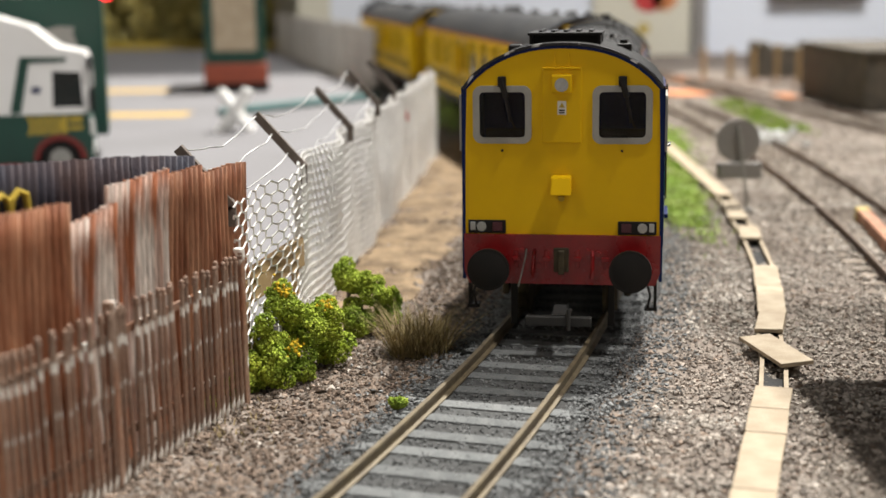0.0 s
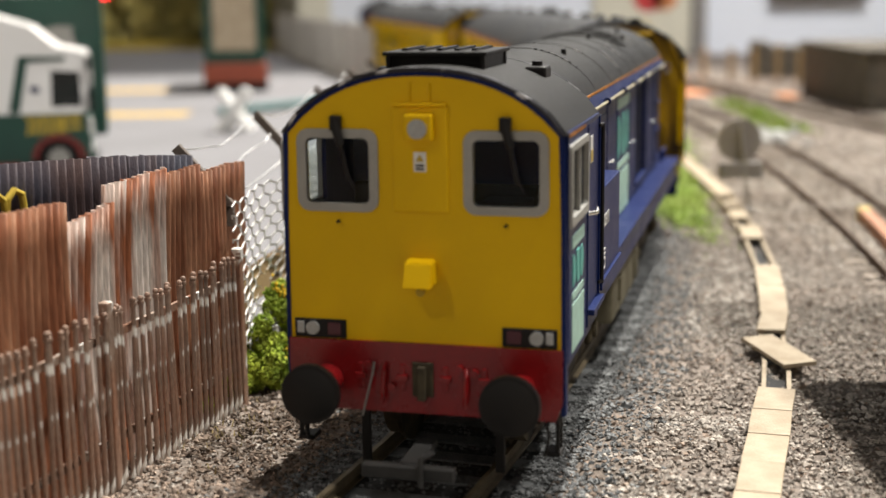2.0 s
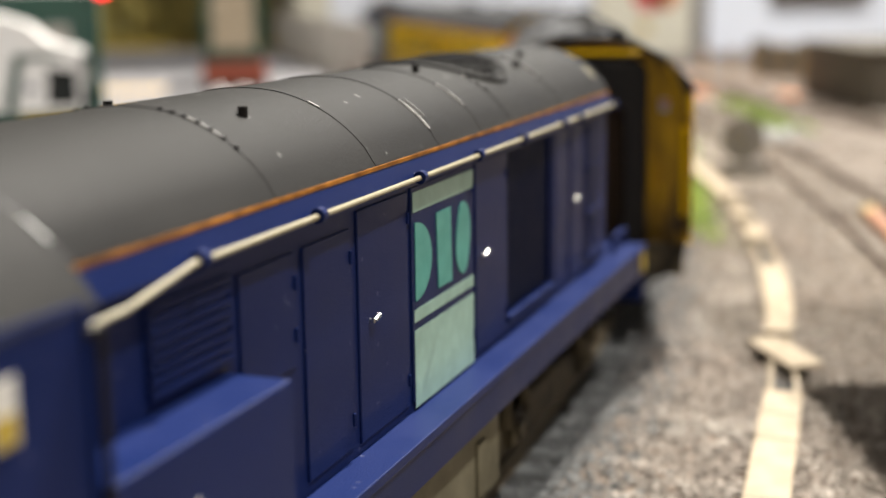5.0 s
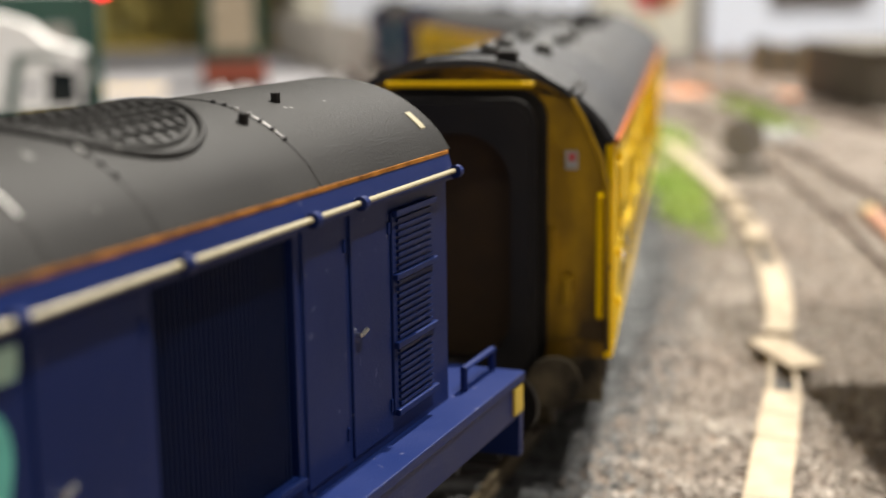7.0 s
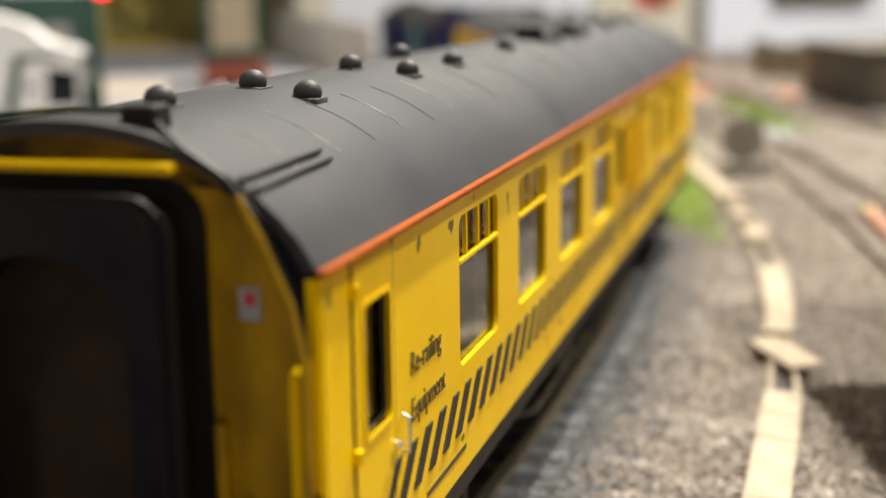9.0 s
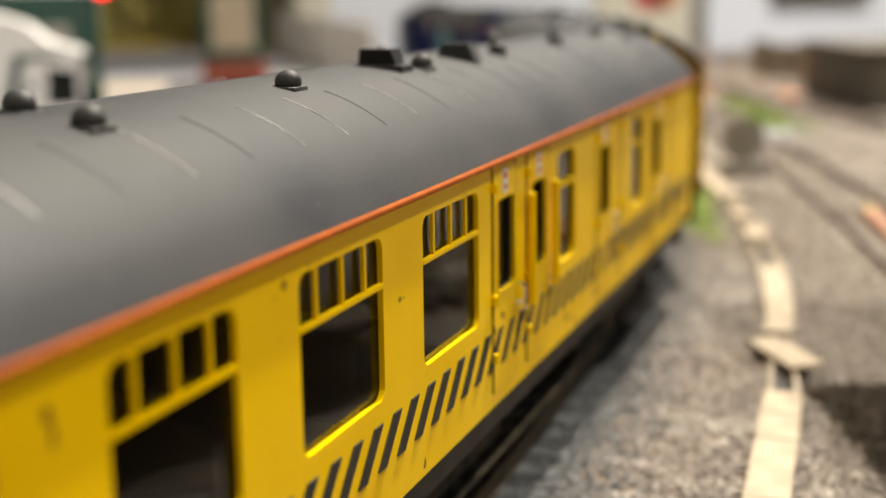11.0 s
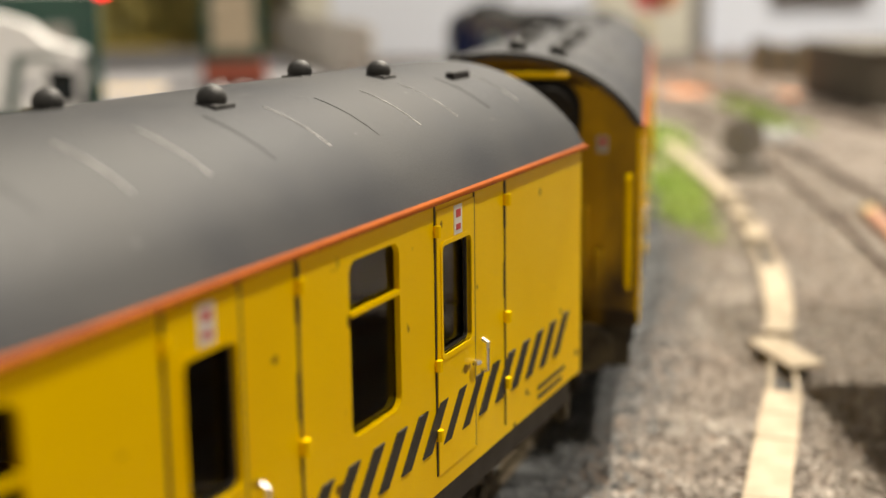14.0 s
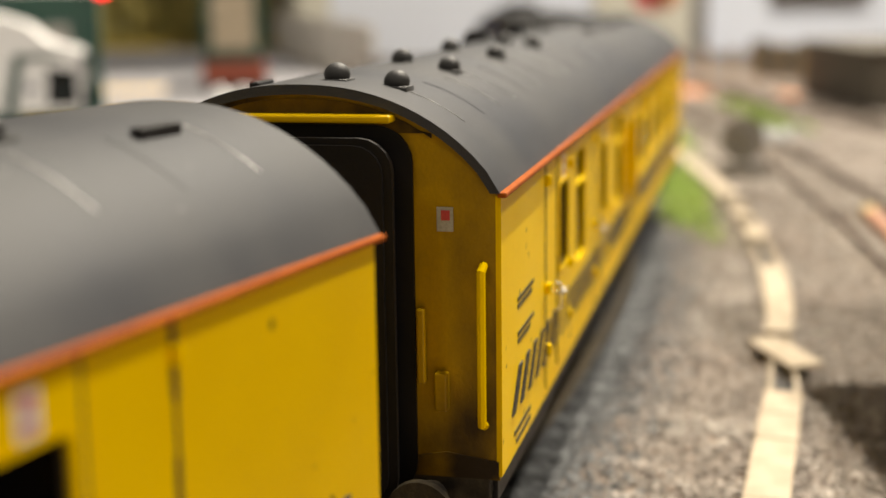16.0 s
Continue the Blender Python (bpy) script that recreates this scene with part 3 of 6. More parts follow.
def locomotive():
    loco = thing("diesel_locomotive", "navy blue diesel locomotive with yellow cab end and red beam", "locomotive")
    # cab front: yellow, with two window openings
    arc = roofline(16.9, 43.2, 50.3)
    face = [(-17.3, 18.0), (17.3, 18.0), (17.2, 33), (16.9, 43.2)] + list(reversed(arc))[1:-1] + [(-16.9, 43.2), (-17.2, 33)]
    holes = [rounded(s * 10.25 - 4.0, s * 10.25 + 4.0, 34.8, 42.8, 0.8) for s in (-1, 1)]
    front = part("cab_front", plate(face, holes, 0.0, -1.0), YELLOW, loco, "yellow cab front")
    for s in (-1, 1):
        c = s * 10.25
        w = part("window_frame", plate(rounded(c - 5.05, c + 5.05, 33.9, 43.8, 1.5, 6), [rounded(c - 3.95, c + 3.95, 34.9, 42.7, 0.8)], 0.25, -0.6), WINDOW_GREY, loco, "grey rounded window frame")
        part("pane", prism(rounded(c - 3.95, c + 3.95, 34.9, 42.7, 0.8), -0.35, -0.2), GLASS, w)
        bm = tubes([((0.5, c - 0.2, 45.0), (0.9, c + 0.7, 41.9), 0.55), ((0.85, c + 0.6, 42.4), (0.6, c + 1.5, 37.6), 0.3), ((0.7, c + 1.2, 39.0), (0.5, c + 2.2, 36.6), 0.16)], 8)
        box(bm, -0.1, 0.9, c - 0.7, c + 0.7, 43.6, 45.4, 0.2)
        part("windscreen_wiper", bm, BLACK, loco)
        lamp_case = part("marker_lamp_case", boxes((-0.4, 0.25, s * 9.7, s * 16.3, 18.15, 20.5), bevel=0.12), BLACK, loco, "dark red and black marker lamp panel")
        part("red_lens", boxes((0.2, 0.4, s * 10.3, s * 12.0, 18.6, 20.1), bevel=0.08), LAMP_MAROON, lamp_case)
        bm = bmesh.new()
        tube(bm, (0.0, s * 13.9, 19.4), (0.6, s * 13.9, 19.4), 0.85, 16)
        part("white_lens", bm, LENS, lamp_case)
        part("side_lens", boxes((0.2, 0.5, s * 15.0, s * 15.9, 18.7, 20.2), bevel=0.1), LENS, lamp_case)
        part("lamp_bracket", tubes([((0, c, 32.7), (0.6, c, 32.7), 0.22)], 6), BLACK, loco)
    part("centre_panel", boxes((-0.2, 0.28, -3.4, 3.4, 34.0, 46.6), bevel=0.2), YELLOW, loco)
    part("rain_ledge", boxes((-0.2, 0.55, -3.3, 3.3, 46.6, 46.9), bevel=0.05), YELLOW, loco)
    lamp_box = part("headlamp", boxes((0, 1.3, -1.75, 1.75, 42.6, 45.7), bevel=0.25), YELLOW, loco, "yellow headlamp housing with pale lens")
    bm = bmesh.new()
    tube(bm, (1.2, 0, 44.0), (1.55, 0, 44.0), 1.15, 24)
    part("lens", bm, LENS, lamp_box)
    part("warning_label", boxes((0.25, 0.33, -0.75, 0.75, 38.9, 41.2)), WHITE, loco, "white warning label")
    tri = prism([(-0.5, 40.1), (0.5, 40.1), (0, 40.95)], 0.32, 0.37)
    part("warning_triangle", tri, GOLD, loco)
    part("label_text_bars", boxes((0.32, 0.37, -0.5, 0.5, 39.1, 39.35), (0.32, 0.37, -0.5, 0.5, 39.5, 39.75)), DARK_PRINT, loco)
    bm = bmesh.new()
    vs = [bm.verts.new(p) for p in ((0, -1.8, 25.6), (0, 1.8, 25.6), (0, 1.7, 28.5), (0, -1.7, 28.5), (3.0, -1.8, 25.3), (3.0, 1.8, 25.3), (2.0, 1.7, 28.2), (2.0, -1.7, 28.2))]
    for f in ((0, 1, 2, 3), (4, 5, 6, 7), (0, 1, 5, 4), (1, 2, 6, 5), (2, 3, 7, 6), (3, 0, 4, 7)):
        bm.faces.new([vs[i] for i in f])
    bmesh.ops.bevel(bm, geom=list(bm.edges), offset=0.15, segments=2, affect="EDGES")
    socket = part("jumper_socket", bm, YELLOW, loco, "small yellow socket box on the nose")
    part("plug", tubes([((0.2, 0, 25.0), (1.2, 0, 24.5), 0.55)], 10), GOLD, socket)
    part("conduit", tubes([((0.1, -1.2, 45.5), (0.1, -1.2, 49.3), 0.12), ((0.1, 1.2, 45.5), (0.1, 1.2, 49.3), 0.12)], 6), YELLOW, loco)
    # rim of the cab end
    outline = [(-17.35, 10), (-17.35, 18), (-17.25, 33), (-16.95, 43.2)] + roofline(16.95, 43.3, 50.5)[1:-1] + [(16.95, 43.2), (17.25, 33), (17.35, 18), (17.35, 10)]
    inner = [(y * 0.968, z - (0.45 if z > 43.25 else 0)) for y, z in outline]
    part("edge_trim", prism(outline + list(reversed(inner)), -1.2, 0.12), NAVY, loco, "navy edge around the yellow front")
    # cab sides with window openings
    for s in (-1, 1):
        ring = [(-0.9, 16.2), (-26.0, 16.2), (-26.0, 43.6), (-0.9, 43.6)]
        sp = part("cab_side", side_plate(ring, [[(-1.7, 33.2), (-14.0, 33.2), (-14.0, 41.4), (-1.7, 41.4)]], 17.45, 0.9, s), NAVY, loco, "navy cab side")
        wf = part("side_window_frame", side_plate(rounded(-14.7, -1.0, 32.4, 42.1, 0.5, 2), [rounded(-13.9, -1.8, 33.5, 41.3, 0.3, 2)], 17.85, 0.7, s), WINDOW_GREY, loco, "silver-grey sliding side window frame")
        part("mullion", boxes((-8.4, -7.9, s * 17.25, s * 17.7, 33.5, 41.3)), WINDOW_GREY, wf)
        part("pane", boxes((-13.9, -1.8, s * 17.2, s * 17.3, 33.4, 41.4)), GLASS, wf)
        part("cab_door_edge", boxes((-15.9, -15.6, s * 17.4, s * 17.62, 17, 43), (-26.2, -25.7, s * 17.3, s * 17.7, 17, 43.2), bevel=0.05), NAVY, loco)
        part("handrail", tubes([((-26.6, s * 17.9, 20.5), (-26.6, s * 17.9, 42.2), 0.28), ((-26.6, s * 17.9, 42.0), (-25.6, s * 17.5, 42.0), 0.28), ((-26.6, s * 17.9, 20.8), (-25.6, s * 17.5, 20.8), 0.28)], 8), BLACK, loco, "black vertical handrail")
        part("door_handle", tubes([((-16.7, s * 17.4, 31.6), (-17.0, s * 18.6, 31.8), 0.28), ((-17.0, s * 18.5, 31.8), (-18.0, s * 18.4, 32.1), 0.27)], 8), SILVER, loco, "bright metal door handle")
        part("orange_stripe", boxes((-13.8, -1.0, s * 17.45, s * 17.52, 42.95, 43.3)), BRONZE_LINE, loco)
        part("warning_plate", boxes((-20.0, -18.0, s * 17.45, s * 17.52, 37.9, 41.3)), WHITE, loco, "white and yellow electrical warning plate")
        part("warning_plate_yellow", boxes((-19.85, -18.15, s * 17.5, s * 17.56, 38.0, 39.5)), GOLD, loco)
        part("livery_bar", boxes((-12.8, -3.4, s * 17.45, s * 17.52, 29.5, 31.0), (-12.8, -3.4, s * 17.45, s * 17.52, 23.2, 24.1)), PALE_TEAL, loco, "pale teal livery bar")
        for k in range(3):
            part("livery_emblem", side_plate([(u - 3.05 * k - 3.7, z) for u, z in emblem(2.4, 24.8, 28.8, k)], [], 17.54, 0.1, s), TEAL, loco, "teal livery shape")
        part("livery_panel", boxes((-12.8, -3.4, s * 17.45, s * 17.52, 16.8, 22.7)), PALE_TEAL, loco, "pale teal livery panel")
        part("door_step", boxes((-26, -16.2, s * 17.2, s * 18.4, 18.4, 19.2), bevel=0.1), NAVY, loco)
    part("cab_roof", shell(roofline(17.5, 43.2, 51.0), 0.8, -27.2, -0.3), ROOF, loco, "matt dark grey cab roof", smooth=True)
    part("cab_back", plate([(-17, 16.2), (17, 16.2), (17, 43.4)] + list(reversed(roofline(17, 43.4, 50.3)))[1:-1] + [(-17, 43.4)], [], -26.1, -25.4), NAVY, loco)
    part("cab_interior", boxes((-25, -4, -16, 16, 18, 21), (-9, -4, -15, -2, 21, 31), (-25, -23.5, -16, 16, 21, 34), (-14, -9, 5, 11, 21, 34), bevel=0.3), INNER, loco, "dark brown cab desk and seats")
    part("rim_bead", prism(roofline(17.15, 43.3, 51.05, 24) + list(reversed(roofline(17.15, 43.3, 51.05, 24, 0.45))), -0.6, 0.4), WORN_BLACK, loco, "black roof edge with worn highlights")
    part("roof_pod", boxes((-20.3, -8.8, -6.0, 6.0, 49.0, 52.2), (-20.8, -6.7, -6.5, 6.5, 52.0, 52.5), (-8.2, -7.2, -6.2, -5.6, 48.8, 52.1), (-8.2, -7.2, 5.6, 6.2, 48.8, 52.1), (-20.4, -19.4, -6.2, -5.6, 48.8, 52.1), (-20.4, -19.4, 5.6, 6.2, 48.8, 52.1), bevel=0.12), BLACK, loco, "black ribbed box on the cab roof")
    part("roof_slot", boxes(*[(-18.5, -9.5, y - 0.35, y + 0.35, 52.5, 52.8) for y in (-4.4, -2.2, 0, 2.2, 4.4)]), BLACK, loco)
    bm = boxes((-24.0, -19.8, 8.6, 11.4, 47.4, 50.0), (-23.6, -20.4, -11.3, -8.7, 47.4, 49.9), bevel=0.35)
    tube(bm, (-21.9, 9.9, 49.4), (-21.9, 9.9, 50.6), 0.7, 12)
    part("exhaust_boss", bm, BLACK, loco)
    part("joint_bolts", tubes([((-28.3, y, z - 0.4), (-28.3, y, z + 0.55), 0.36) for y, z in roofline(12.75, 44.1, 50.7, 24, 0, 2.2)[3:-3]], 8), WORN_BLACK, loco, "row of black bolts with bright tips")
    ridge = roofline(17.52, 43.2, 51.04, 24)
    part("roof_edge_wear", prism(ridge[1:-1] + list(reversed(roofline(17.52, 43.2, 51.04, 24, 0.3)[1:-1])), -27.25, -27.05), WORN_BLACK, loco)
    # front beam, buffers and coupling
    beam = part("buffer_beam", prism([(-17.0, 18.05), (17.0, 18.05), (17.0, 11.5), (16.2, 9.3), (-16.2, 9.3), (-17.0, 11.5)], -1.5, 0.35), RED, loco, "red buffer beam")
    bm = tubes([((0.3, y, z), (1.0, y, z), 0.5) for y, z in ((-6.8, 15.2), (-3.9, 12.6), (4.6, 15.2), (6.4, 14.8))], 10)
    part("brake_pipe", bm, RED, beam)
    part("brake_hose", line([(0.7, -6.0, 15.6), (1.2, -6.2, 14.0), (1.5, -6.9, 11.0), (1.6, -7.4, 9.0)], 0.15, 6), GREY_DISC, beam)
    part("draw_hook", boxes((0.3, 1.6, -0.5, 0.5, 11.2, 15.4), (0.3, 0.8, -1.3, 1.3, 11.5, 15.8), bevel=0.15), GRIME, beam)
    part("beam_pipe", line([(0.4, -4.6, 15.4), (1.1, -4.7, 14.6), (1.3, -4.9, 12.0), (1.0, -5.0, 10.6)], 0.3, 8), RED, beam)
    part("beam_pipe", line([(0.4, 5.4, 15.2), (1.1, 5.5, 14.4), (1.3, 5.4, 12.0), (1.0, 5.2, 10.6)], 0.3, 8), RED, beam)
    for y in (-7.8, -2.6, 2.8, 7.6):
        part("beam_bracket", boxes((0.3, 0.9, y - 0.7, y + 0.7, 13.4, 14.2), (0.3, 0.6, y - 0.35, y + 0.35, 12.2, 15.4), bevel=0.1), RED, beam)
    for s in (-1, 1):
        part("beam_step", boxes((-3.4, -0.6, s * 14.6, s * 16.6, 4.6, 5.2), (-3.2, -2.7, s * 16.0, s * 16.5, 5.0, 10.2), (-1.2, -0.7, s * 16.0, s * 16.5, 5.0, 10.2), bevel=0.1), BLACK, beam)
        part("guard_iron", boxes((-4.0, -3.4, s * 8.0, s * 9.2, 1.0, 10.0), bevel=0.15), BLACK, beam)
        part("step_hose", line([(-0.4, s * 14.8, 9.6), (0.4, s * 15.4, 7.6), (0.2, s * 15.0, 5.4), (-0.6, s * 14.6, 4.8)], 0.22, 6), BLACK, beam)
    for end, x, out in ((1, 0.3, 1), (-1, -176.0, -1)):
        for s in (-1, 1):
            bm = bmesh.new()
            tube(bm, (x, s * 12.0, 13.1), (x + out * 4.0, s * 12.0, 13.1), 1.9, 20)
            tube(bm, (x + out * 3.6, s * 12.0, 13.1), (x + out * 6.5, s * 12.0, 13.1), 1.3, 16)
            shank = part("buffer_shank", bm, RED if end > 0 else BLACK, loco, "", smooth=True)
            bm = bmesh.new()
            tube(bm, (x + out * 6.3, s * 12.0, 13.1), (x + out * 7.2, s * 12.0, 13.1), 3.6, 32)
            tube(bm, (x + out * 7.15, s * 12.0, 13.1), (x + out * 7.5, s * 12.0, 13.1), 3.3, 32, 2.2)
            part("buffer_head", bm, BLACK, shank, "dull black buffer head", smooth=True)
        bm = boxes((x - 2, x + out * 7, -1.2, 1.2, 4.6, 5.6), (x + out * 6.5, x + out * 8.0, -5.6, 5.6, 3.7, 5.3), bevel=0.15)
        tube(bm, (x + out * 3, 1.8, 5.4), (x + out * 8.5, 1.8, 6.6), 0.35, 8)
        tube(bm, (x + out * 8.5, 1.8, 6.8), (x + out * 8.6, 1.8, 3.2), 0.35, 8)
        part("tension_coupling", bm, VENT, loco, "dark metal tension-lock coupling")
    # frame, footplate and side box
    part("footplate", boxes((-176, -25.8, -16.4, 16.4, 18.3, 19.3), bevel=0.12), NAVY, loco, "navy footplate")
    part("rear_beam", boxes((-176.2, -175.0, -16.1, 16.1, 10, 18.2), bevel=0.12), NAVY, loco)
    for s in (-1, 1):
        part("valance", boxes((-174.9, -26.0, s * 15.2, s * 16.1, 14.6, 18.2), bevel=0.12), NAVY, loco)
        part("lower_skirt", boxes((-25.8, -1.4, s * 15.6, s * 16.6, 14.2, 16.1), bevel=0.1), NAVY, loco)
    part("chassis", boxes((-174, -2, -9.5, 9.5, 9.5, 18.3), bevel=0.3), BLACK, loco)
    part("fuel_tank", boxes((-106, -66, -14.5, 14.5, 4.6, 13.8), bevel=0.8), TANK_GREY, loco, "dusty olive-grey fuel tank between the bogies")
    part("fuel_gauge", boxes((-100, -97, 14.4, 14.9, 6, 12), (-78, -74, 14.4, 15.0, 7, 11), bevel=0.2), TANK_GREY, loco)
    for s in (-1, 1):
        part("side_box", boxes((-49.2, -27.6, s * 12.0, s * 17.5, 19.2, 32.9), bevel=0.2), NAVY, loco, "navy equipment box beside the bonnet")
        part("box_ledge", boxes((-49.4, -27.4, s * 17.3, s * 17.9, 19.2, 20.4), bevel=0.1), NAVY, loco)
        lettering("20311", 2.6, ((-30.0 if s > 0 else -38.5), s * 17.56, 27.3), s, WHITE, loco, "running_number", "white painted running number", 1.05)
        part("data_panel", boxes((-33.0, -29.6, s * 17.5, s * 17.56, 24.0, 24.3), (-33.0, -29.6, s * 17.5, s * 17.56, 23.3, 23.6), (-33.0, -32.7, s * 17.5, s * 17.56, 21.4, 23.0), (-29.9, -29.6, s * 17.5, s * 17.56, 21.4, 23.0), (-33.0, -29.6, s * 17.5, s * 17.56, 21.4, 21.7), (-33.0, -29.6, s * 17.5, s * 17.56, 22.7, 23.0)), WHITE, loco, "white data panel of bars")
    # bonnet
    for s in (-1, 1):
        outer = [(-26.0, 19.2), (-164.0, 19.2), (-164.0, 44.2), (-26.0, 44.2)]
        hole = [(-115.0, 21.8), (-133.5, 21.8), (-133.5, 41.0), (-115.0, 41.0)]
        part("bonnet_side", side_plate(outer, [hole], 12.5, 0.8, s), NAVY, loco, "navy bonnet side")
        g = part("radiator_grille", boxes((-133.5, -115.0, s * 11.6, s * 11.75, 21.8, 41.0)), GRILLE, loco, "black recessed radiator grille")
        part("grille_slats", boxes(*[(-115.3 - 0.6 * k - 0.3, -115.3 - 0.6 * k, s * 11.7, s * 12.1, 21.8, 41.0) for k in range(30)]), GRILLE, g)
        part("grille_sill", boxes((-134, -114.5, s * 12.4, s * 13.0, 21.0, 21.7), (-134, -114.5, s * 12.4, s * 12.8, 40.9, 41.3), bevel=0.1), NAVY, loco)
        doors = ((38.5, 49.8, 33.6, 41.0), (50.6, 60.0, 30.5, 39.6), (61.0, 70.5, 20.4, 39.6), (71.5, 83.6, 20.2, 40.8), (84.0, 102.4, 20.2, 41.0), (102.8, 114.2, 20.2, 41.0), (134.4, 142.0, 20.2, 41.2), (142.6, 150.6, 20.2, 41.2))
        for a, b, z0, z1 in doors:
            d = part("engine_door", boxes((-b + 0.25, -a - 0.25, s * 12.4, s * 12.72, z0, z1), bevel=0.12), NAVY, loco)
            part("hinge", tubes([((-b + 0.4, s * 12.75, z), (-b + 0.4, s * 12.75, z + 1.1), 0.2) for z in (z0 + 2, z1 - 3)], 6), NAVY, d)
        louvres = part("louvre_panel", boxes((-160.2, -151.0, s * 12.4, s * 12.75, 21.5, 40.0), bevel=0.1), NAVY, loco, "navy louvred panel")
        part("louvres", boxes(*[(-159.4, -151.8, s * 12.7, s * 13.0, z, z + 0.3) for z0 in (22.3, 28.5, 34.7) for z in np.arange(z0, z0 + 5.0, 0.62)]), NAVY, louvres)
        part("louvre_rib", boxes(*[(-160.2, -151.0, s * 12.7, s * 13.25, z, z + 0.6) for z in (21.5, 27.7, 33.9, 39.6)], bevel=0.1), NAVY, louvres)
        near = part("intake_louvres", boxes(*[(-49.4, -38.8, s * 12.7, s * 13.0, z, z + 0.35) for z in np.arange(34.0, 40.4, 0.8)]), NAVY, loco)
        for x in (104.6, 143.6, 74.0):
            part("door_handle", tubes([((-x, s * 12.6, 30.8), (-x, s * 13.2, 30.8), 0.22), ((-x, s * 13.2, 30.8), (-x - 1.0, s * 13.2, 31.1), 0.24)], 8), SILVER, loco, "bright metal door handle")
        part("cantrail", prism([(s * y, z) for y, z in ((12.4, 44.1), (12.74, 44.08), (13.5, 41.7), (13.45, 41.35), (12.4, 41.25))], -163.9, -27.2), NAVY, loco, "sloping navy cantrail under the roof")
        part("cantrail_stripe", boxes((-163.8, -27.2, s * 12.6, s * 12.92, 43.72, 44.06)), BRONZE_LINE, loco, "dull orange line under the roof")
        pipe = [(-27.2, s * 13.3, 40.2), (-36, s * 13.4, 40.6), (-43, s * 13.9, 42.0), (-100, s * 13.9, 42.1), (-163.5, s * 13.8, 42.2), (-165.2, s * 12.9, 42.0)]
        part("bonnet_pipe", line(pipe, 0.24, 10), CREAM_PIPE, loco, "cream handrail pipe along the bonnet", smooth=True)
        for x in (44, 62, 84, 101, 117, 134.6, 142.9, 163.4):
            bm = bmesh.new()
            tube(bm, (-x, s * 12.6, 42.1), (-x, s * 13.9, 42.1), 0.45, 8)
            tube(bm, (-x - 0.4, s * 13.9, 42.1), (-x + 0.4, s * 13.9, 42.1), 0.62, 10)
            part("pipe_bracket", bm, NAVY, loco)
        part("livery_bar", boxes((-102.0, -84.6, s * 12.72, s * 12.8, 38.6, 40.5), (-102.0, -84.6, s * 12.72, s * 12.8, 28.0, 29.2)), PALE_TEAL, loco)
        for k in range(3):
            part("livery_emblem", side_plate([(u - 5.8 * k - 85.0, z) for u, z in emblem(4.4, 30.0, 37.6, k)], [], 12.82, 0.1, s), TEAL, loco, "teal livery shape")
        part("livery_panel", boxes((-102.0, -84.6, s * 12.72, s * 12.8, 19.6, 27.2)), PALE_TEAL, loco)
    part("bonnet_end", plate([(-12.4, 19.2), (12.4, 19.2), (12.4, 44.2)] + list(reversed(roofline(12.4, 44.2, 50.3)))[1:-1] + [(-12.4, 44.2)], [], -164.2, -163.4), NAVY, loco)
    roof_open = roofline(12.75, 44.1, 50.7, 24, 0, 2.2)
    part("bonnet_roof", shell(roof_open, 0.7, -164.6, -27.0), ROOF, loco, "matt dark grey bonnet roof", smooth=True)
    seam = roofline(12.8, 44.1, 50.78, 24, 0, 2.2)
    for x in (57, 76, 92, 105.4, 116, 138):
        part("roof_seam", prism(seam + list(reversed(roofline(12.8, 44.1, 50.78, 24, 0.5, 2.2))), -x - 0.25, -x), ROOF, loco, smooth=True)
        if x in (57, 116, 138):
            part("rivet_row", tubes([((-x - 0.1, y, z - 0.1), (-x - 0.1, y, z + 0.14), 0.22) for y, z in seam[3:10] + seam[15:22]], 6), WORN_BLACK, loco)
    for x, i0, i1, w in SCUFFS:
        part("worn_scuff", prism(roofline(12.87, 44.1, 50.87, 24, 0, 2.2)[i0:i1] + list(reversed(roofline(12.87, 44.1, 50.87, 24, 0.3, 2.2)[i0:i1])), -x - w, -x + w), SCRATCH, loco, "pale scuff worn along a roof seam", smooth=True)

    def crown(y, lift=0.0):
        return 44.1 + 6.6 * (1 - (abs(y) / 12.75) ** 2.2) ** 0.8 + lift

    round_ = [(math.cos(a), math.sin(a)) for a in np.linspace(0, 2 * np.pi, 40)]
    fan = part("fan_ring", line([(-FAN_X + 10.2 * u, 9.0 * w, crown(9.0 * w, 0.1)) for u, w in round_], 0.35, 8), ROOF, loco, "round roof fan grille", smooth=True)
    part("fan_rim", line([(-FAN_X + 9.2 * u, 8.0 * w, crown(8.0 * w, 0.05)) for u, w in round_], 0.3, 8), ROOF, fan, smooth=True)
    bm = bmesh.new()
    rings = [[bm.verts.new((-FAN_X + 9.2 * k * u, 8.0 * k * w, crown(8.0 * k * w, 0.06))) for u, w in round_[:-1]] for k in (1.0, 0.75, 0.5, 0.25)]
    for a, b in zip(rings, rings[1:]):
        for i in range(39):
            bm.faces.new((a[i], a[(i + 1) % 39], b[(i + 1) % 39], b[i]))
    bm.faces.new(rings[-1])
    part("fan_well", bm, BLACK, fan, "dark fan opening")
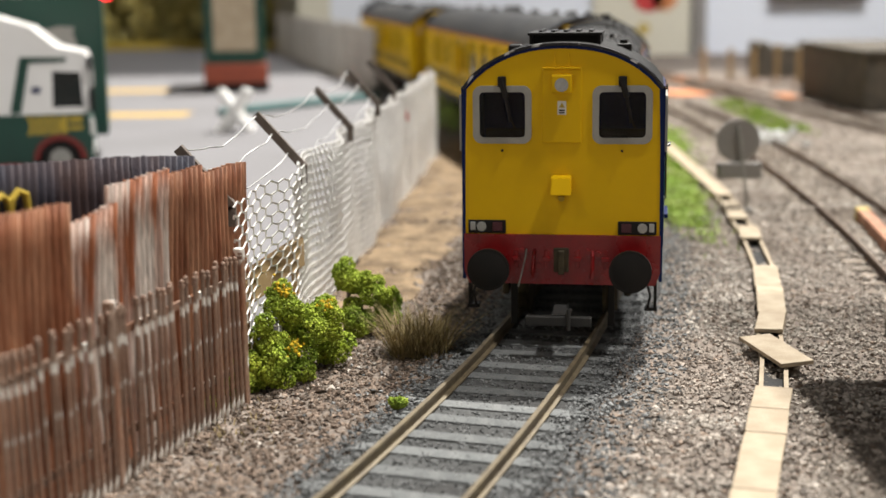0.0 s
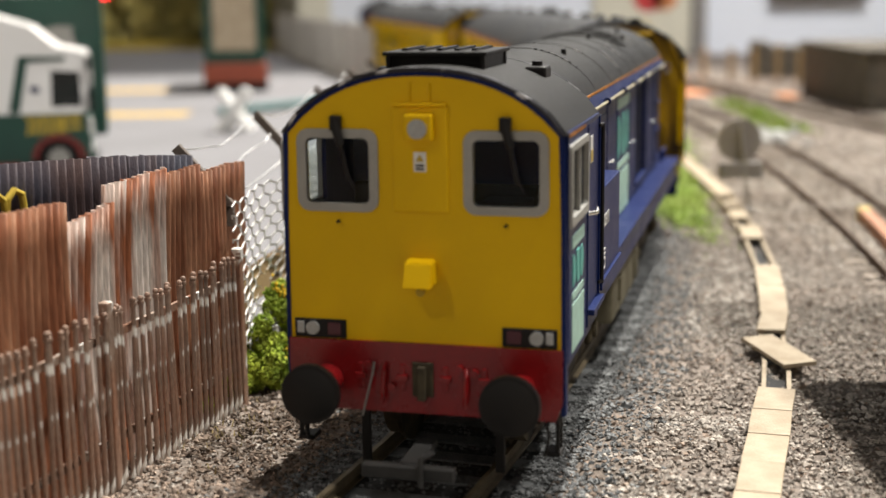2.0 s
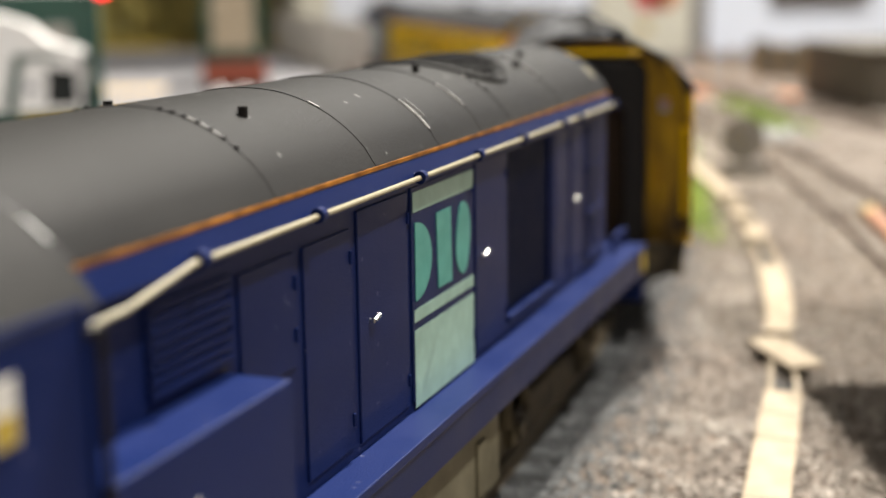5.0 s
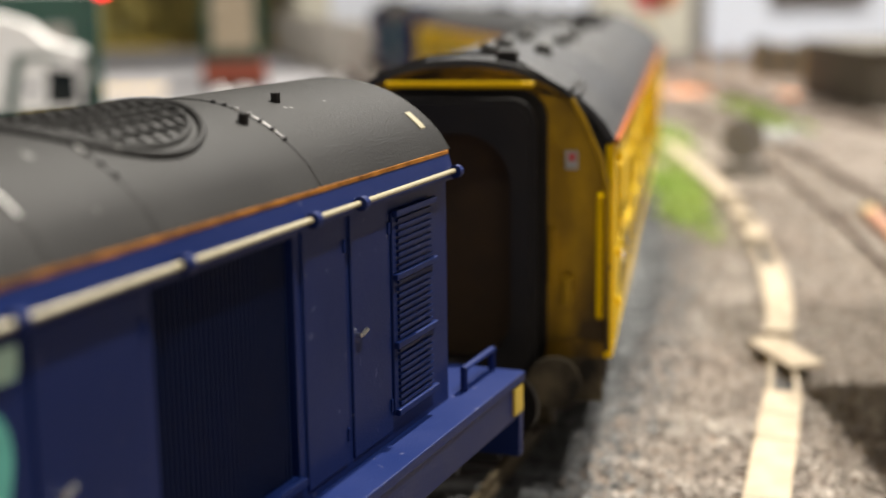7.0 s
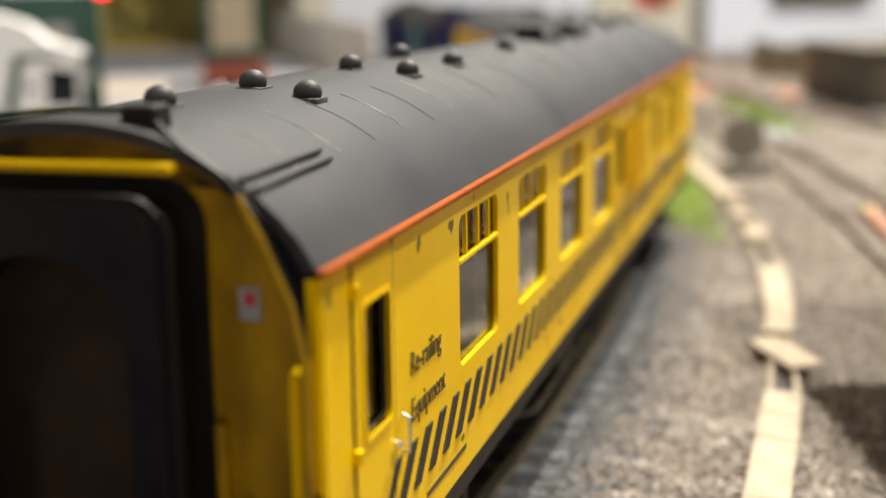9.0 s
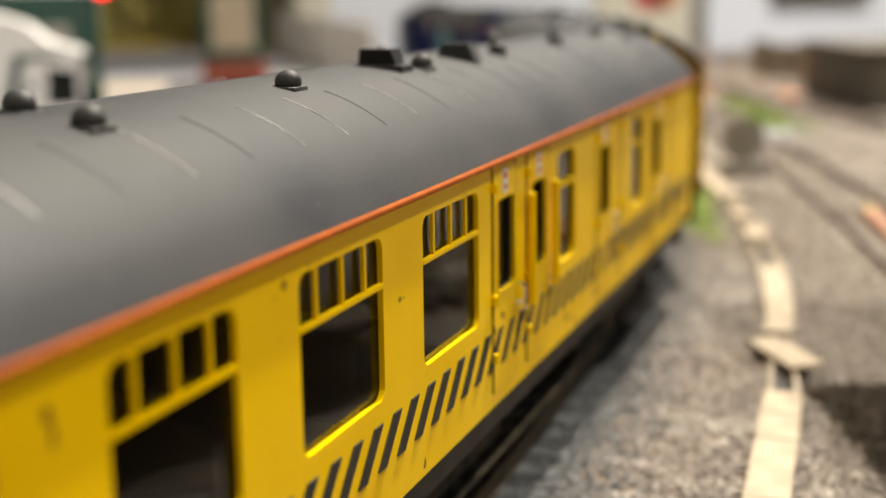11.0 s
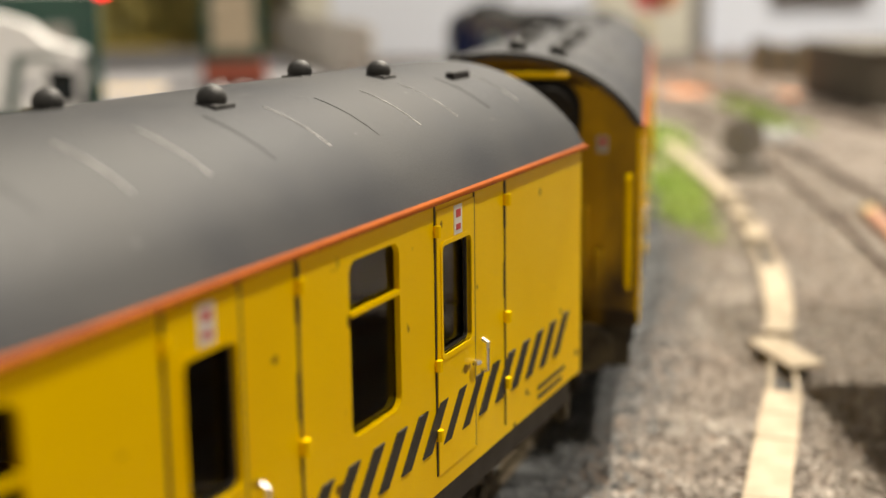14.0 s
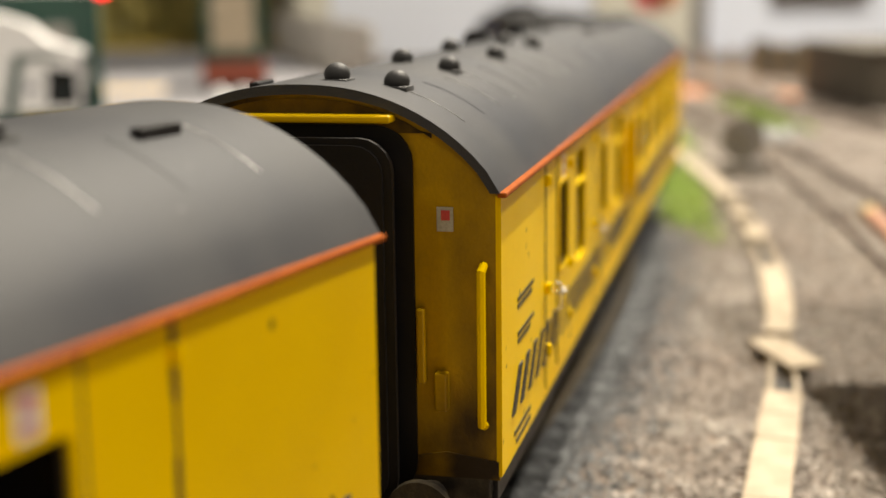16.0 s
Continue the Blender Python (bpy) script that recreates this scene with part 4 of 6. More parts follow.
    for k in range(-5, 6):
        u = k * 1.62
        reach = 9.2 * math.sqrt(max(0.02, 1 - (u / 8.0) ** 2)) if abs(u) < 8 else 0
        if reach > 1:
            part("mesh_bar", line([(-FAN_X - reach, u, crown(u, 0.22)), (-FAN_X + reach, u, crown(u, 0.22))], 0.13, 6), ROOF, fan)
        span = 8.0 * math.sqrt(max(0.02, 1 - (u / 9.2) ** 2))
        part("mesh_bar", line([(-FAN_X + u, y, crown(y, 0.26)) for y in np.linspace(-span, span, 7)], 0.13, 6), ROOF, fan)
    part("roof_strip", boxes((-104.8, -92.4, 5.5, 5.85, 48.9, 49.75), (-104.8, -92.4, 6.6, 6.95, 48.4, 49.25), bevel=0.08), BLACK, loco)
    for x, y in ((64, -6), (64, 6.5), (136, 7.2), (136, -6), (108, 4.2), (145, 5.0)):
        part("lifting_lug", tubes([((-x, y, 48.4), (-x, y, crown(y, 0.75)), 0.42)], 8), BLACK, loco)
    part("roof_label", prism([(y, crown(y, 0.1)) for y in np.linspace(9.6, 11.2, 6)] + [(y, crown(y, -0.05)) for y in np.linspace(11.2, 9.6, 6)], -162.3, -161.2), CREAM_PIPE, loco, "white and yellow label on the roof end")
    part("roof_label", prism([(y, crown(y, 0.1)) for y in np.linspace(10.2, 11.5, 6)] + [(y, crown(y, -0.05)) for y in np.linspace(11.5, 10.2, 6)], -30.4, -29.2), CREAM_PIPE, loco, "white and yellow label behind the cab")
    part("label_mark", prism([(y, crown(y, 0.16)) for y in np.linspace(10.7, 11.3, 4)] + [(y, crown(y, 0.02)) for y in np.linspace(11.3, 10.7, 4)], -30.2, -29.4), GOLD, loco)
    part("end_rail", line([(-167, 13, 19.3), (-167, 13, 21.6), (-175, 13, 21.6), (-175, 13, 19.3)], 0.4, 8), NAVY, loco)
    part("rear_lamp_plate", boxes((-175.4, -172.8, 16.1, 16.4, 15.2, 18.0)), GOLD, loco)
    for x in (37, 135):
        bogie(loco, -x, 17, 7.0, (-17, 17), "dusty bogie side frame")
    return loco


def coach(label, vents, turned=False):
    c = thing("railway_coach", label, "coach")
    L = 260.0
    top_bar = [(34.4, 49.4, 1), (59.2, 74.2, 1), (83.6, 99.6, 1), (109.2, 125.4, 1), (157.2, 166.0, 0), (202.2, 211.1, 0)]
    doors = [(5.4, 14.6, 7.6, 13.4), (130.0, 138.4, 131.4, 137.6), (143.0, 152.0, 144.7, 150.8), (178.2, 186.8, 180.0, 186.0), (218.2, 227.2, 219.4, 226.0)]
    for s in (-1, 1):
        outer = [(0, 15.4), (-L, 15.4), (-L, 41.3), (0, 41.3)]
        holes = [rounded(-b, -a, 25.5, 39.3, 1.1) for a, b, _ in top_bar] + [rounded(-b, -a, 27.7, 37.4, 0.6) for _, _, a, b in doors]
        part("coach_side", side_plate(outer, holes, 18.2, 0.5, s), COACH_YELLOW, c, "bright yellow coach side")
        for a, b, barred in top_bar:
            w = part("window_bar", boxes((-b, -a, s * 17.75, s * 18.3, 34.95, 35.4), bevel=0.08), COACH_YELLOW, c)
            for q in (0.2, 0.5, 0.78) if barred else ():
                part("vent_bar", boxes((-a - (b - a) * q - 0.22, -a - (b - a) * q + 0.22, s * 17.75, s * 18.15, 35.4, 39.3), bevel=0.06), COACH_YELLOW, w)
            part("pane", boxes((-b - 0.3, -a + 0.3, s * 17.5, s * 17.62, 25.2, 39.6)), GLASS, w)
        for a, b, u, v in doors:
            d = part("door", side_plate([(-a - 0.2, 17.0), (-b + 0.2, 17.0), (-b + 0.2, 40.6), (-a - 0.2, 40.6)], [rounded(-v, -u, 27.7, 37.4, 0.6)], 18.34, 0.3, s), COACH_YELLOW, c)
            for g in (a, b):
                part("door_gap", boxes((-g - 0.14, -g + 0.14, s * 18.1, s * 18.28, 17, 41)), DARK_PRINT, d)
            part("droplight_frame", side_plate(rounded(-v - 0.35, -u + 0.35, 27.2, 37.8, 0.8), [rounded(-v, -u, 27.7, 37.4, 0.6)], 18.46, 0.3, s), COACH_YELLOW, d)
            part("droplight_seal", side_plate(rounded(-v - 0.1, -u + 0.1, 27.6, 37.5, 0.6), [rounded(-v + 0.25, -u - 0.25, 27.95, 37.15, 0.4)], 18.0, 0.3, s), DARK_PRINT, d)
            part("pane", boxes((-v, -u, s * 17.45, s * 17.57, 27.5, 37.6)), GLASS, d)
            part("door_handle", tubes([((-b + 0.4, s * 18.2, 25.2), (-b + 0.4, s * 18.9, 25.2), 0.24), ((-b + 0.4, s * 18.85, 25.2), (-b + 1.6, s * 18.85, 25.4), 0.26)], 8), SILVER, d, "bright door handle")
            for z in (20.3, 26.6, 38.4):
                part("door_hinge", tubes([((-a, s * 18.5, z), (-a, s * 18.5, z + 1.0), 0.36)], 8), COACH_YELLOW, d)
            part("grab_handle", line([(-b - 1.6, s * 18.3, 23.8), (-b - 1.6, s * 18.9, 24.0), (-b - 1.6, s * 18.9, 26.6), (-b - 1.6, s * 18.3, 26.9)], 0.2, 8), SILVER, d)
            if a > 10:
                part("notice", boxes((-b + 3.2, -b + 5.0, s * 18.3, s * 18.4, 37.9, 40.5)), WHITE, d, "white and red notice")
                part("notice_mark", boxes((-b + 3.6, -b + 4.6, s * 18.38, s * 18.44, 39.4, 40.1), (-b + 3.6, -b + 4.6, s * 18.38, s * 18.44, 38.3, 38.8)), STICKER_RED, d)
        part("guard_rail", tubes([((-142.6, s * 19.0, 24.0), (-142.6, s * 19.0, 36.6), 0.5), ((-153.2, s * 19.0, 24.0), (-153.2, s * 19.0, 36.6), 0.5)], 8), COACH_YELLOW, c)
        for x in (194.3, 235.2):
            part("door_gap", boxes((-x - 0.15, -x + 0.15, s * 18.15, s * 18.28, 16.5, 41)), DARK_PRINT, c)
        for x in (194.3, 235.2):
            for z in (20.3, 27.0, 38.6):
                part("door_hinge", tubes([((-x, s * 18.5, z), (-x, s * 18.5, z + 1.1), 0.42)], 8), COACH_YELLOW, c)
            part("grime_streak", boxes((-x - 0.35, -x + 0.3, s * 18.15, s * 18.24, 36.5, 40.9), (-x - 0.25, -x + 0.35, s * 18.15, s * 18.24, 29.5, 33.0)), DARK_PRINT, c)
        bm = bmesh.new()
        x = 10.5
        while x < 253:
            y0, y1 = s * 18.2, s * 18.38
            v = [bm.verts.new((-u, y, z)) for y in (y0, y1) for u, z in ((x, 19.6 if s > 0 else 23.6), (x + 1.8, 19.6 if s > 0 else 23.6), (x + 5.6, 23.6 if s > 0 else 19.6), (x + 3.8, 23.6 if s > 0 else 19.6))]
            for f in ((0, 1, 2, 3), (4, 5, 6, 7), (0, 1, 5, 4), (1, 2, 6, 5), (2, 3, 7, 6), (3, 0, 4, 7)):
                bm.faces.new([v[i] for i in f])
            x += 4.35
        part("hazard_stripes", bm, DARK_PRINT, c, "slanting black hazard stripes")
        if turned and s < 0:
            part("side_lettering", boxes(*[(-252.0, -243.0 + w, s * 18.2, s * 18.26, z, z + 0.45) for z, w in ((29.9, 0), (29.2, -1), (26.5, 0), (25.8, -2))]), LETTER, c, "two worn lines of small lettering")
        else:
            a0 = -18.9 if s > 0 else -29.0
            lettering("Re-railing", 2.75, (a0, s * 18.24, 29.1), s, LETTER, c, "side_lettering", "black lettering", 0.86)
            lettering("Equipment", 2.75, (a0, s * 18.24, 25.3), s, LETTER, c, "side_lettering", "black lettering", 0.86)
        for a, b, z in ((-254, -245, 17.2), (-253, -245, 16.2), (-36, -23, 17.4)):
            part("data_bar", boxes((a, b, s * 18.2, s * 18.26, z, z + 0.5)), LETTER, c)
        part("gutter", boxes((-L - 0.8, 0.8, s * 18.0, s * 18.85, 41.2, 41.7), bevel=0.15), ORANGE, c, "orange gutter strip")
        part("solebar", boxes((-L + 2, -2, s * 16.0, s * 17.4, 12.2, 15.6), (-L + 40, -40, s * 15.6, s * 16.8, 11.6, 12.4), bevel=0.1), BLACK, c)
    prof = roofline(18.3, 41.6, 51.0, 30, 0, 2.25)
    part("coach_roof", shell(prof, 0.9, -L - 0.9, 0.9), COACH_ROOF, c, "satin grey curved roof", smooth=True)
    rib, rib_in = roofline(18.33, 41.6, 51.06, 30, 0, 2.25), roofline(18.33, 41.6, 51.06, 30, 0.3, 2.25)
    for k in range(29):
        x = 8.5 + k * 8.72
        for i in (4, 21):
            part("roof_rib", prism(rib[i:i + 6] + list(reversed(rib_in[i:i + 6])), -x - 0.055, -x + 0.055), SCRATCH if (k * 7) % 5 < 3 else COACH_ROOF, c, smooth=True)
    for x, y in vents:
        z = 51.0 - 9.4 * (1 - (1 - abs(y / 18.3) ** 2.25) ** 0.8)
        bm = bmesh.new()
        bmesh.ops.create_uvsphere(bm, u_segments=16, v_segments=10, radius=1.1, matrix=Matrix.Translation((-x, y, z + 0.5)) @ Matrix.Diagonal((1.0, 1.15, 1, 1)))
        box(bm, -x - 1.45, -x + 1.45, y - 1.3, y + 1.3, z - 0.9, z + 0.1, 0.15)
        part("roof_ventilator", bm, VENT, c, "grey domed roof ventilator", smooth=True)
    hatch = part("roof_hatch", boxes((-138.9, -135.4, 0.8, 6.5, 50.0, 51.1), bevel=0.1), VENT, c, "dark rectangular roof vent")
    part("hatch_hood", prism([(1.2, 51.0), (5.7, 51.0), (5.0, 52.8), (1.4, 52.8)], -138.4, -135.8), BLACK, hatch)
    part("roof_wedge", prism([(2.2, 50.4), (7.6, 50.0), (6.4, 52.5), (3.2, 52.5)], -160.6, -158.2), COACH_ROOF, c, "grey wedge-shaped roof vent")
    part("roof_bracket", boxes((-251, -246.4, 7.4, 8.4, 49.4, 50.5), bevel=0.2), BLACK, c)
    part("roof_conduit", tubes([((0.6, 13.2, 47.4), (-14, 13.0, 47.55), 0.25), ((0.6, 14.1, 46.7), (-14, 13.8, 46.95), 0.25)], 6), BLACK, c)
    part("roof_bracket", boxes((-3.4, -0.8, 4.0, 6.6, 49.6, 51.9), bevel=0.3), BLACK, c)
    part("roof_cable", line([(-2.0, 5.4, 51.2), (-0.4, 7.4, 50.3), (0.8, 9.4, 49.2), (1.2, 12.2, 47.6), (1.3, 14.4, 45.2), (1.4, 16.6, 40.4), (1.4, 17.6, 36)], 0.26, 6), BLACK, c)
    part("corner_strap", line([(1.3, 13.2, 46.4), (1.6, 14.6, 44.0), (1.6, 16.6, 39.6), (1.6, 17.5, 35.6), (1.6, 17.5, 16.4)], 0.35, 8), END_YELLOW, c)
    part("roof_cable", line([(-2.0, 5.0, 51.4), (-1.6, 0, 51.5), (0, -4, 51.1), (0.8, -10, 49.2)], 0.25, 6), BLACK, c)
    ends = [(-18.0, 15.0), (18.0, 15.0), (18.0, 41.2)] + list(reversed(roofline(18.0, 41.4, 50.6)))[1:-1] + [(-18.0, 41.2)]
    for x, out in ((0.0, 1), (-L, -1)):
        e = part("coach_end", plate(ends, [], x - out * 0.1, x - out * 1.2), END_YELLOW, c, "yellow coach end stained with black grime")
        ga = part("gangway", plate(rounded(-8.6, 8.6, 13.6, 46.0, 2.6, 5), [rounded(-6.4, 6.4, 15.0, 42.6, 6.0, 8)], x, x + out * 4.2), BLACK, c, "black corridor gangway bellows")
        # dark brown sheet in place of the gangway's dark inside
        part("gangway_dark_panel", boxes((x - out * 0.1, x + out * 0.3, -6.6, 6.6, 14.6, 43.2)), INNER, ga)
        part("gangway_rim", plate(rounded(-9.4, 9.4, 13.0, 46.6, 3.0, 5), [rounded(-8.4, 8.4, 13.8, 45.6, 2.6, 5)], x + out * 3.2, x + out * 3.8), BLACK, ga)
        part("gangway_seal", plate(rounded(-10.3, 10.3, 13.0, 47.4, 3.4, 6), [rounded(-8.0, 8.0, 13.8, 45.0, 2.6, 5)], x - out * 0.05, x + out * 0.25), BLACK, ga, "sooty black seal round the gangway")
        part("header_bar", boxes((x, x + out * 2.0, -8.8, 8.8, 47.7, 48.4), bevel=0.2), YELLOW, c, "dull yellow bar over the gangway")
        # darker mottled bands across the top and the foot of the end
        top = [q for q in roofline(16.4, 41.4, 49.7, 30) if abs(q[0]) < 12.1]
        part("dark_band", plate(top + [(12.0, 46.7), (-12.0, 46.7)], [], x - out * 0.2, x + out * 0.06), DARK_YELLOW, e, "dark mottled band above the gangway")
        part("dark_band", plate([(-17.9, 15.1), (17.9, 15.1), (17.9, 16.8), (15.4, 17.3), (12.6, 17.6), (10.4, 17.0), (-10.4, 17.0), (-13, 17.5), (-17.9, 16.8)], [], x - out * 0.2, x + out * 0.06), DARK_YELLOW, e, "dark mottled band along the foot of the end")
        # flat black sheets stand in for the dark recess under the roof end
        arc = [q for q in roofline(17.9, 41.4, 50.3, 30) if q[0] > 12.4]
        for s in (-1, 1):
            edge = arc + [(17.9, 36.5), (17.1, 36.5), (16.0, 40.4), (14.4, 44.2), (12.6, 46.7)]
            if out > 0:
                part("recess_corner", plate([(s * y, z) for y, z in edge], [], x - out * 0.2, x + out * 0.1), BLACK, e, "flat black corner standing in for the dark recess below the roof edge")
            part("hand_rail", line([(x, s * 16.6, 20.2), (x + out * 1.2, s * 16.6, 20.6), (x + out * 1.2, s * 16.6, 34.6), (x, s * 16.6, 35.0)], 0.42, 8), COACH_YELLOW, c)
            if out > 0:
                part("corner_rib", boxes((x, x + out * 0.5, s * 17.2, s * 18.1, 15.2, 41.0), bevel=0.12), COACH_YELLOW, c)
            part("end_notice", boxes((x, x + out * 0.08, s * 12.4, s * 13.9, 38.0, 40.2)), LENS, c, "small white and red notice")
            part("end_notice_mark", boxes((x + out * 0.06, x + out * 0.12, s * 12.8, s * 13.6, 39.0, 39.9)), STICKER_RED, c)
            part("lamp_iron", boxes((x, x + out * 1.2, s * 12.2, s * 13.4, 21.6, 25.2), (x, x + out * 0.8, s * 10.5, s * 11.3, 24, 31), bevel=0.2), END_YELLOW, c)
            bm = bmesh.new()
            tube(bm, (x, s * 11.6, 13.2), (x + out * 4.5, s * 11.6, 13.2), 1.5, 16)
            tube(bm, (x + out * 4.3, s * 11.6, 13.2), (x + out * 5.2, s * 11.6, 13.2), 3.1, 28)
            part("buffer", bm, GRIME, c, "dusty black buffer", smooth=True)
        part("headstock", boxes((x - out * 1.5, x, -17, 17, 9.5, 15.4), bevel=0.2), GRIME, c)
        part("tension_coupling", boxes((x - out * 4, x + out * 6.5, -1.2, 1.2, 4.6, 5.6), (x + out * 6, x + out * 7.4, -5.4, 5.4, 3.7, 5.2), bevel=0.15), BLACK, c)
    part("floor_pan", boxes((-L + 1, -1, -17.0, 17.0, 13.4, 15.6)), BLACK, c)
    part("interior_floor", boxes((-L + 1.4, -1.4, -17.0, 17.0, 15.6, 22.5)), INNER, c)
    for x in (30, 54, 79, 104):
        for y in (-16.4, 4.4):
            part("seat", boxes((-x - 3.5, -x + 3.5, y, y + 11, 22.5, 30.5), bevel=0.3), INNER, c)
    for x in (127.2, 154.7, 195.7):
        part("partition", boxes((-x - 0.35, -x + 0.35, -17, 17, 22, 41)), INNER, c)
    part("underframe_gear", boxes((-150, -118, -13, 13, 5.5, 12.5), (-112, -100, 6, 15, 5.5, 12.8), (-165, -154, -15, -6, 6, 12.5), bevel=0.6), GRIME, c)
    part("truss_rod", line([(-60, 15.0, 12.0), (-84, 15.0, 6.0), (-176, 15.0, 6.0), (-200, 15.0, 12.0)], 0.5, 6), GRIME, c)
    for x in (36, 224):
        bogie(c, -x, 15.5, 6.0, (-17, 17), "black coach bogie frame")
        part("bogie_step", boxes((-x - 14, -x + 14, 14.2, 16.0, 5.2, 5.9), bevel=0.1), BLACK, c)
    return c


loco = locomotive()
lead_coach = coach("yellow model engineers' coach with grey roof and black hazard stripes",
                   [(28.0, 6.8), (58.0, 6.5), (76.6, 6.4), (110.0, 5.2), (143.0, 6.0), (173.3, 5.7), (204.6, 5.4), (236.6, 4.4)] + [(11.0, 1.8), (29.0, 1.4), (55.0, 1.2), (79.0, -0.8), (151.4, -2.1), (193.3, -1.2), (231, -1.4)])
second_coach = coach("yellow model engineers' coach running with its brake end first",
                     [(252.0, -6.8), (229.0, -6.5), (202.0, -6.4), (171.0, -6.0), (104.0, -6.0), (76.0, -6.0), (52.0, -6.0), (26.0, -6.0)] + [(254.0, -1.6), (226.0, -0.4), (198.0, 0.5), (173.0, -2.0), (112.0, 1.5), (66.0, 1.5), (30.0, 1.5)], True)
rear_loco = copy_thing(loco, pose(0, 0, 0))
tagged(rear_loco, "second navy blue locomotive at the tail of the train", "locomotive")


# ---- fences beside the line ----
def between(p, q, t):
    return tuple(a + (b - a) * t for a, b in zip(p, q))


def palisade():
    a, b = (-53.5, 124.0), (-30.6, 195.0)
    h = math.degrees(math.atan2(b[1] - a[1], b[0] - a[0]))
    length = math.hypot(b[0] - a[0], b[1] - a[1])
    f = thing("palisade_fence", "rusty brown and grey iron palisade fence beside the ballast", "fence", (a[0], a[1], 0), h)
    part("rail", boxes((0, length, 0.35, 0.95, 3.4, 4.4), (0, length, 0.35, 0.95, 17.0, 18.0)), PALE, f)
    bm = bmesh.new()
    tube(bm, (0, 0, -2.4), (0, 0, 20.4), 0.36, 8, 0.31)
    box(bm, -0.36, 0.36, -0.36, 0.36, 20.2, 20.8, 0.12)
    bmesh.ops.create_uvsphere(bm, u_segments=8, v_segments=5, radius=0.42, matrix=Matrix.Translation((0, 0, 21.1)))
    bmesh.ops.scale(bm, vec=(M, M, M), verts=bm.verts)
    bmesh.ops.recalc_face_normals(bm, faces=bm.faces)
    me = bpy.data.meshes.new("pale")
    bm.to_mesh(me)
    bm.free()
    me.materials.append(PALE)
    n = int(length / 1.58)
    for i in range(n + 1):
        p = new("pale", me)
        p.parent = f
        p.matrix_basis = pose((i * 1.58) * M, random.uniform(-0.25, 0.0) * M, random.uniform(-0.5, 0.35) * M, random.uniform(-1.2, 1.2), random.uniform(-1.4, 1.4), random.uniform(-8, 8))
    for x in (37.6, length - 0.4):
        part("fence_post", boxes((x - 0.7, x + 0.7, -0.5, 0.9, -2.4, 22.2), bevel=0.2), PALE, f)


def corrugated(at, to, z0, z1, z2, material, label, bow=0.6, group="corrugated sheets"):
    """A bowed sheet of corrugated iron between two places; its top runs from z1 to z2."""
    length = math.hypot(to[0] - at[0], to[1] - at[1])
    h = math.degrees(math.atan2(to[1] - at[1], to[0] - at[0]))
    f = thing("corrugated_sheet", label, "corrugated sheet", (at[0], at[1], 0), h, group)
    nx, nz = int(length / 0.17), 8
    v, q = [], []
    for side in (0, 1):
        for j in range(nz + 1):
            for i in range(nx + 1):
                x = length * i / nx
                t = j / nz
                top = z1 + (z2 - z1) * i / nx + 0.25 * noise.noise((x * 0.8, at[1], 3))
                y = 0.68 * math.sin(x * 2 * math.pi / 1.5) + bow * math.sin(math.pi * t) + 0.5 * noise.noise((x / 9, t * 2, at[0])) + 0.14 * side
                v.append((x + 0.8 * math.sin(t * 2.0) * bow, y, z0 + (top - z0) * t))
    w, o = nx + 1, (nx + 1) * (nz + 1)
    for j in range(nz):
        for i in range(nx):
            a = j * w + i
            q.append((a, a + 1, a + w + 1, a + w)), q.append((o + a, o + a + w, o + a + w + 1, o + a + 1))
    for i in range(nx):
        a = nz * w + i
        q.append((a, a + 1, o + a + 1, o + a))
    for j in range(nz):
        for i in (0, nx):
            a = j * w + i
            q.append((a, a + w, o + a + w, o + a))
    quick("sheet", v, q, material, f, smooth=True)
    return f


palisade()
corrugated((-54.5, 135.5), (-46.6, 160.2), -2.3, 35.8, 34.8, RUST_DARK, "brown rusty corrugated iron sheet behind the palisade")
corrugated((-47.3, 159.0), (-43.4, 170.6), -2.3, 31.8, 33.2, RUST, "pale streaked corrugated iron sheet with slanting top", 0.9)
corrugated((-44.2, 169.4), (-39.0, 184.2), -2.3, 35.4, 35.7, RUST, "orange and white streaked corrugated iron sheet", 1.0)
corrugated((-39.4, 183.5), (-35.9, 194.2), -2.3, 34.8, 35.0, RUST_DARK, "dark brown rusty corrugated iron sheet", 0.5)
corrugated((-36.4, 193.4), (-31.8, 207.2), -2.3, 33.6, 33.8, RUST_DARK, "deep orange-brown rusty corrugated iron sheet", 0.3)
corrugated((-62.0, 152.0), (-44.5, 186.0), -2.3, 40.0, 37.4, SLATE_IRON, "dark blue-grey corrugated iron sheet at the back", 0.2)
corrugated((-44.5, 186.3), (-38.0, 200.0), -2.3, 37.3, 35.6, SLATE_IRON, "dark weathered corrugated iron sheet at the back", 0.2)
squiggle = thing("painted_mark", "yellow painted squiggle on the dark iron", "painted mark", (-55.6, 164.0, -1.6), 63)
part("paint_stroke", line([(-3, -0.9, 32), (-2.6, -0.9, 36.4), (-1.4, -0.9, 37.0), (-0.4, -0.9, 36.2), (-0.2, -0.9, 33.5), (0.3, -0.9, 36.2), (1.5, -0.9, 37.2), (2.8, -0.9, 36.6), (3.2, -0.9, 33.6)], 0.5, 8), GOLD, squiggle)
low_rail = thing("timber_kerb", "weathered brown timber edging behind the mesh", "timber edging", (-27.8, 236.0, 2), 80)
part("plank", boxes((-34, 4, -1.5, 0.2, 8.2, 13.6), (-30, -29, -1.2, 0, -4.2, 8.4), (0, 1, -1.2, 0, -4.2, 8.4), bevel=0.15), TIMBER, low_rail)

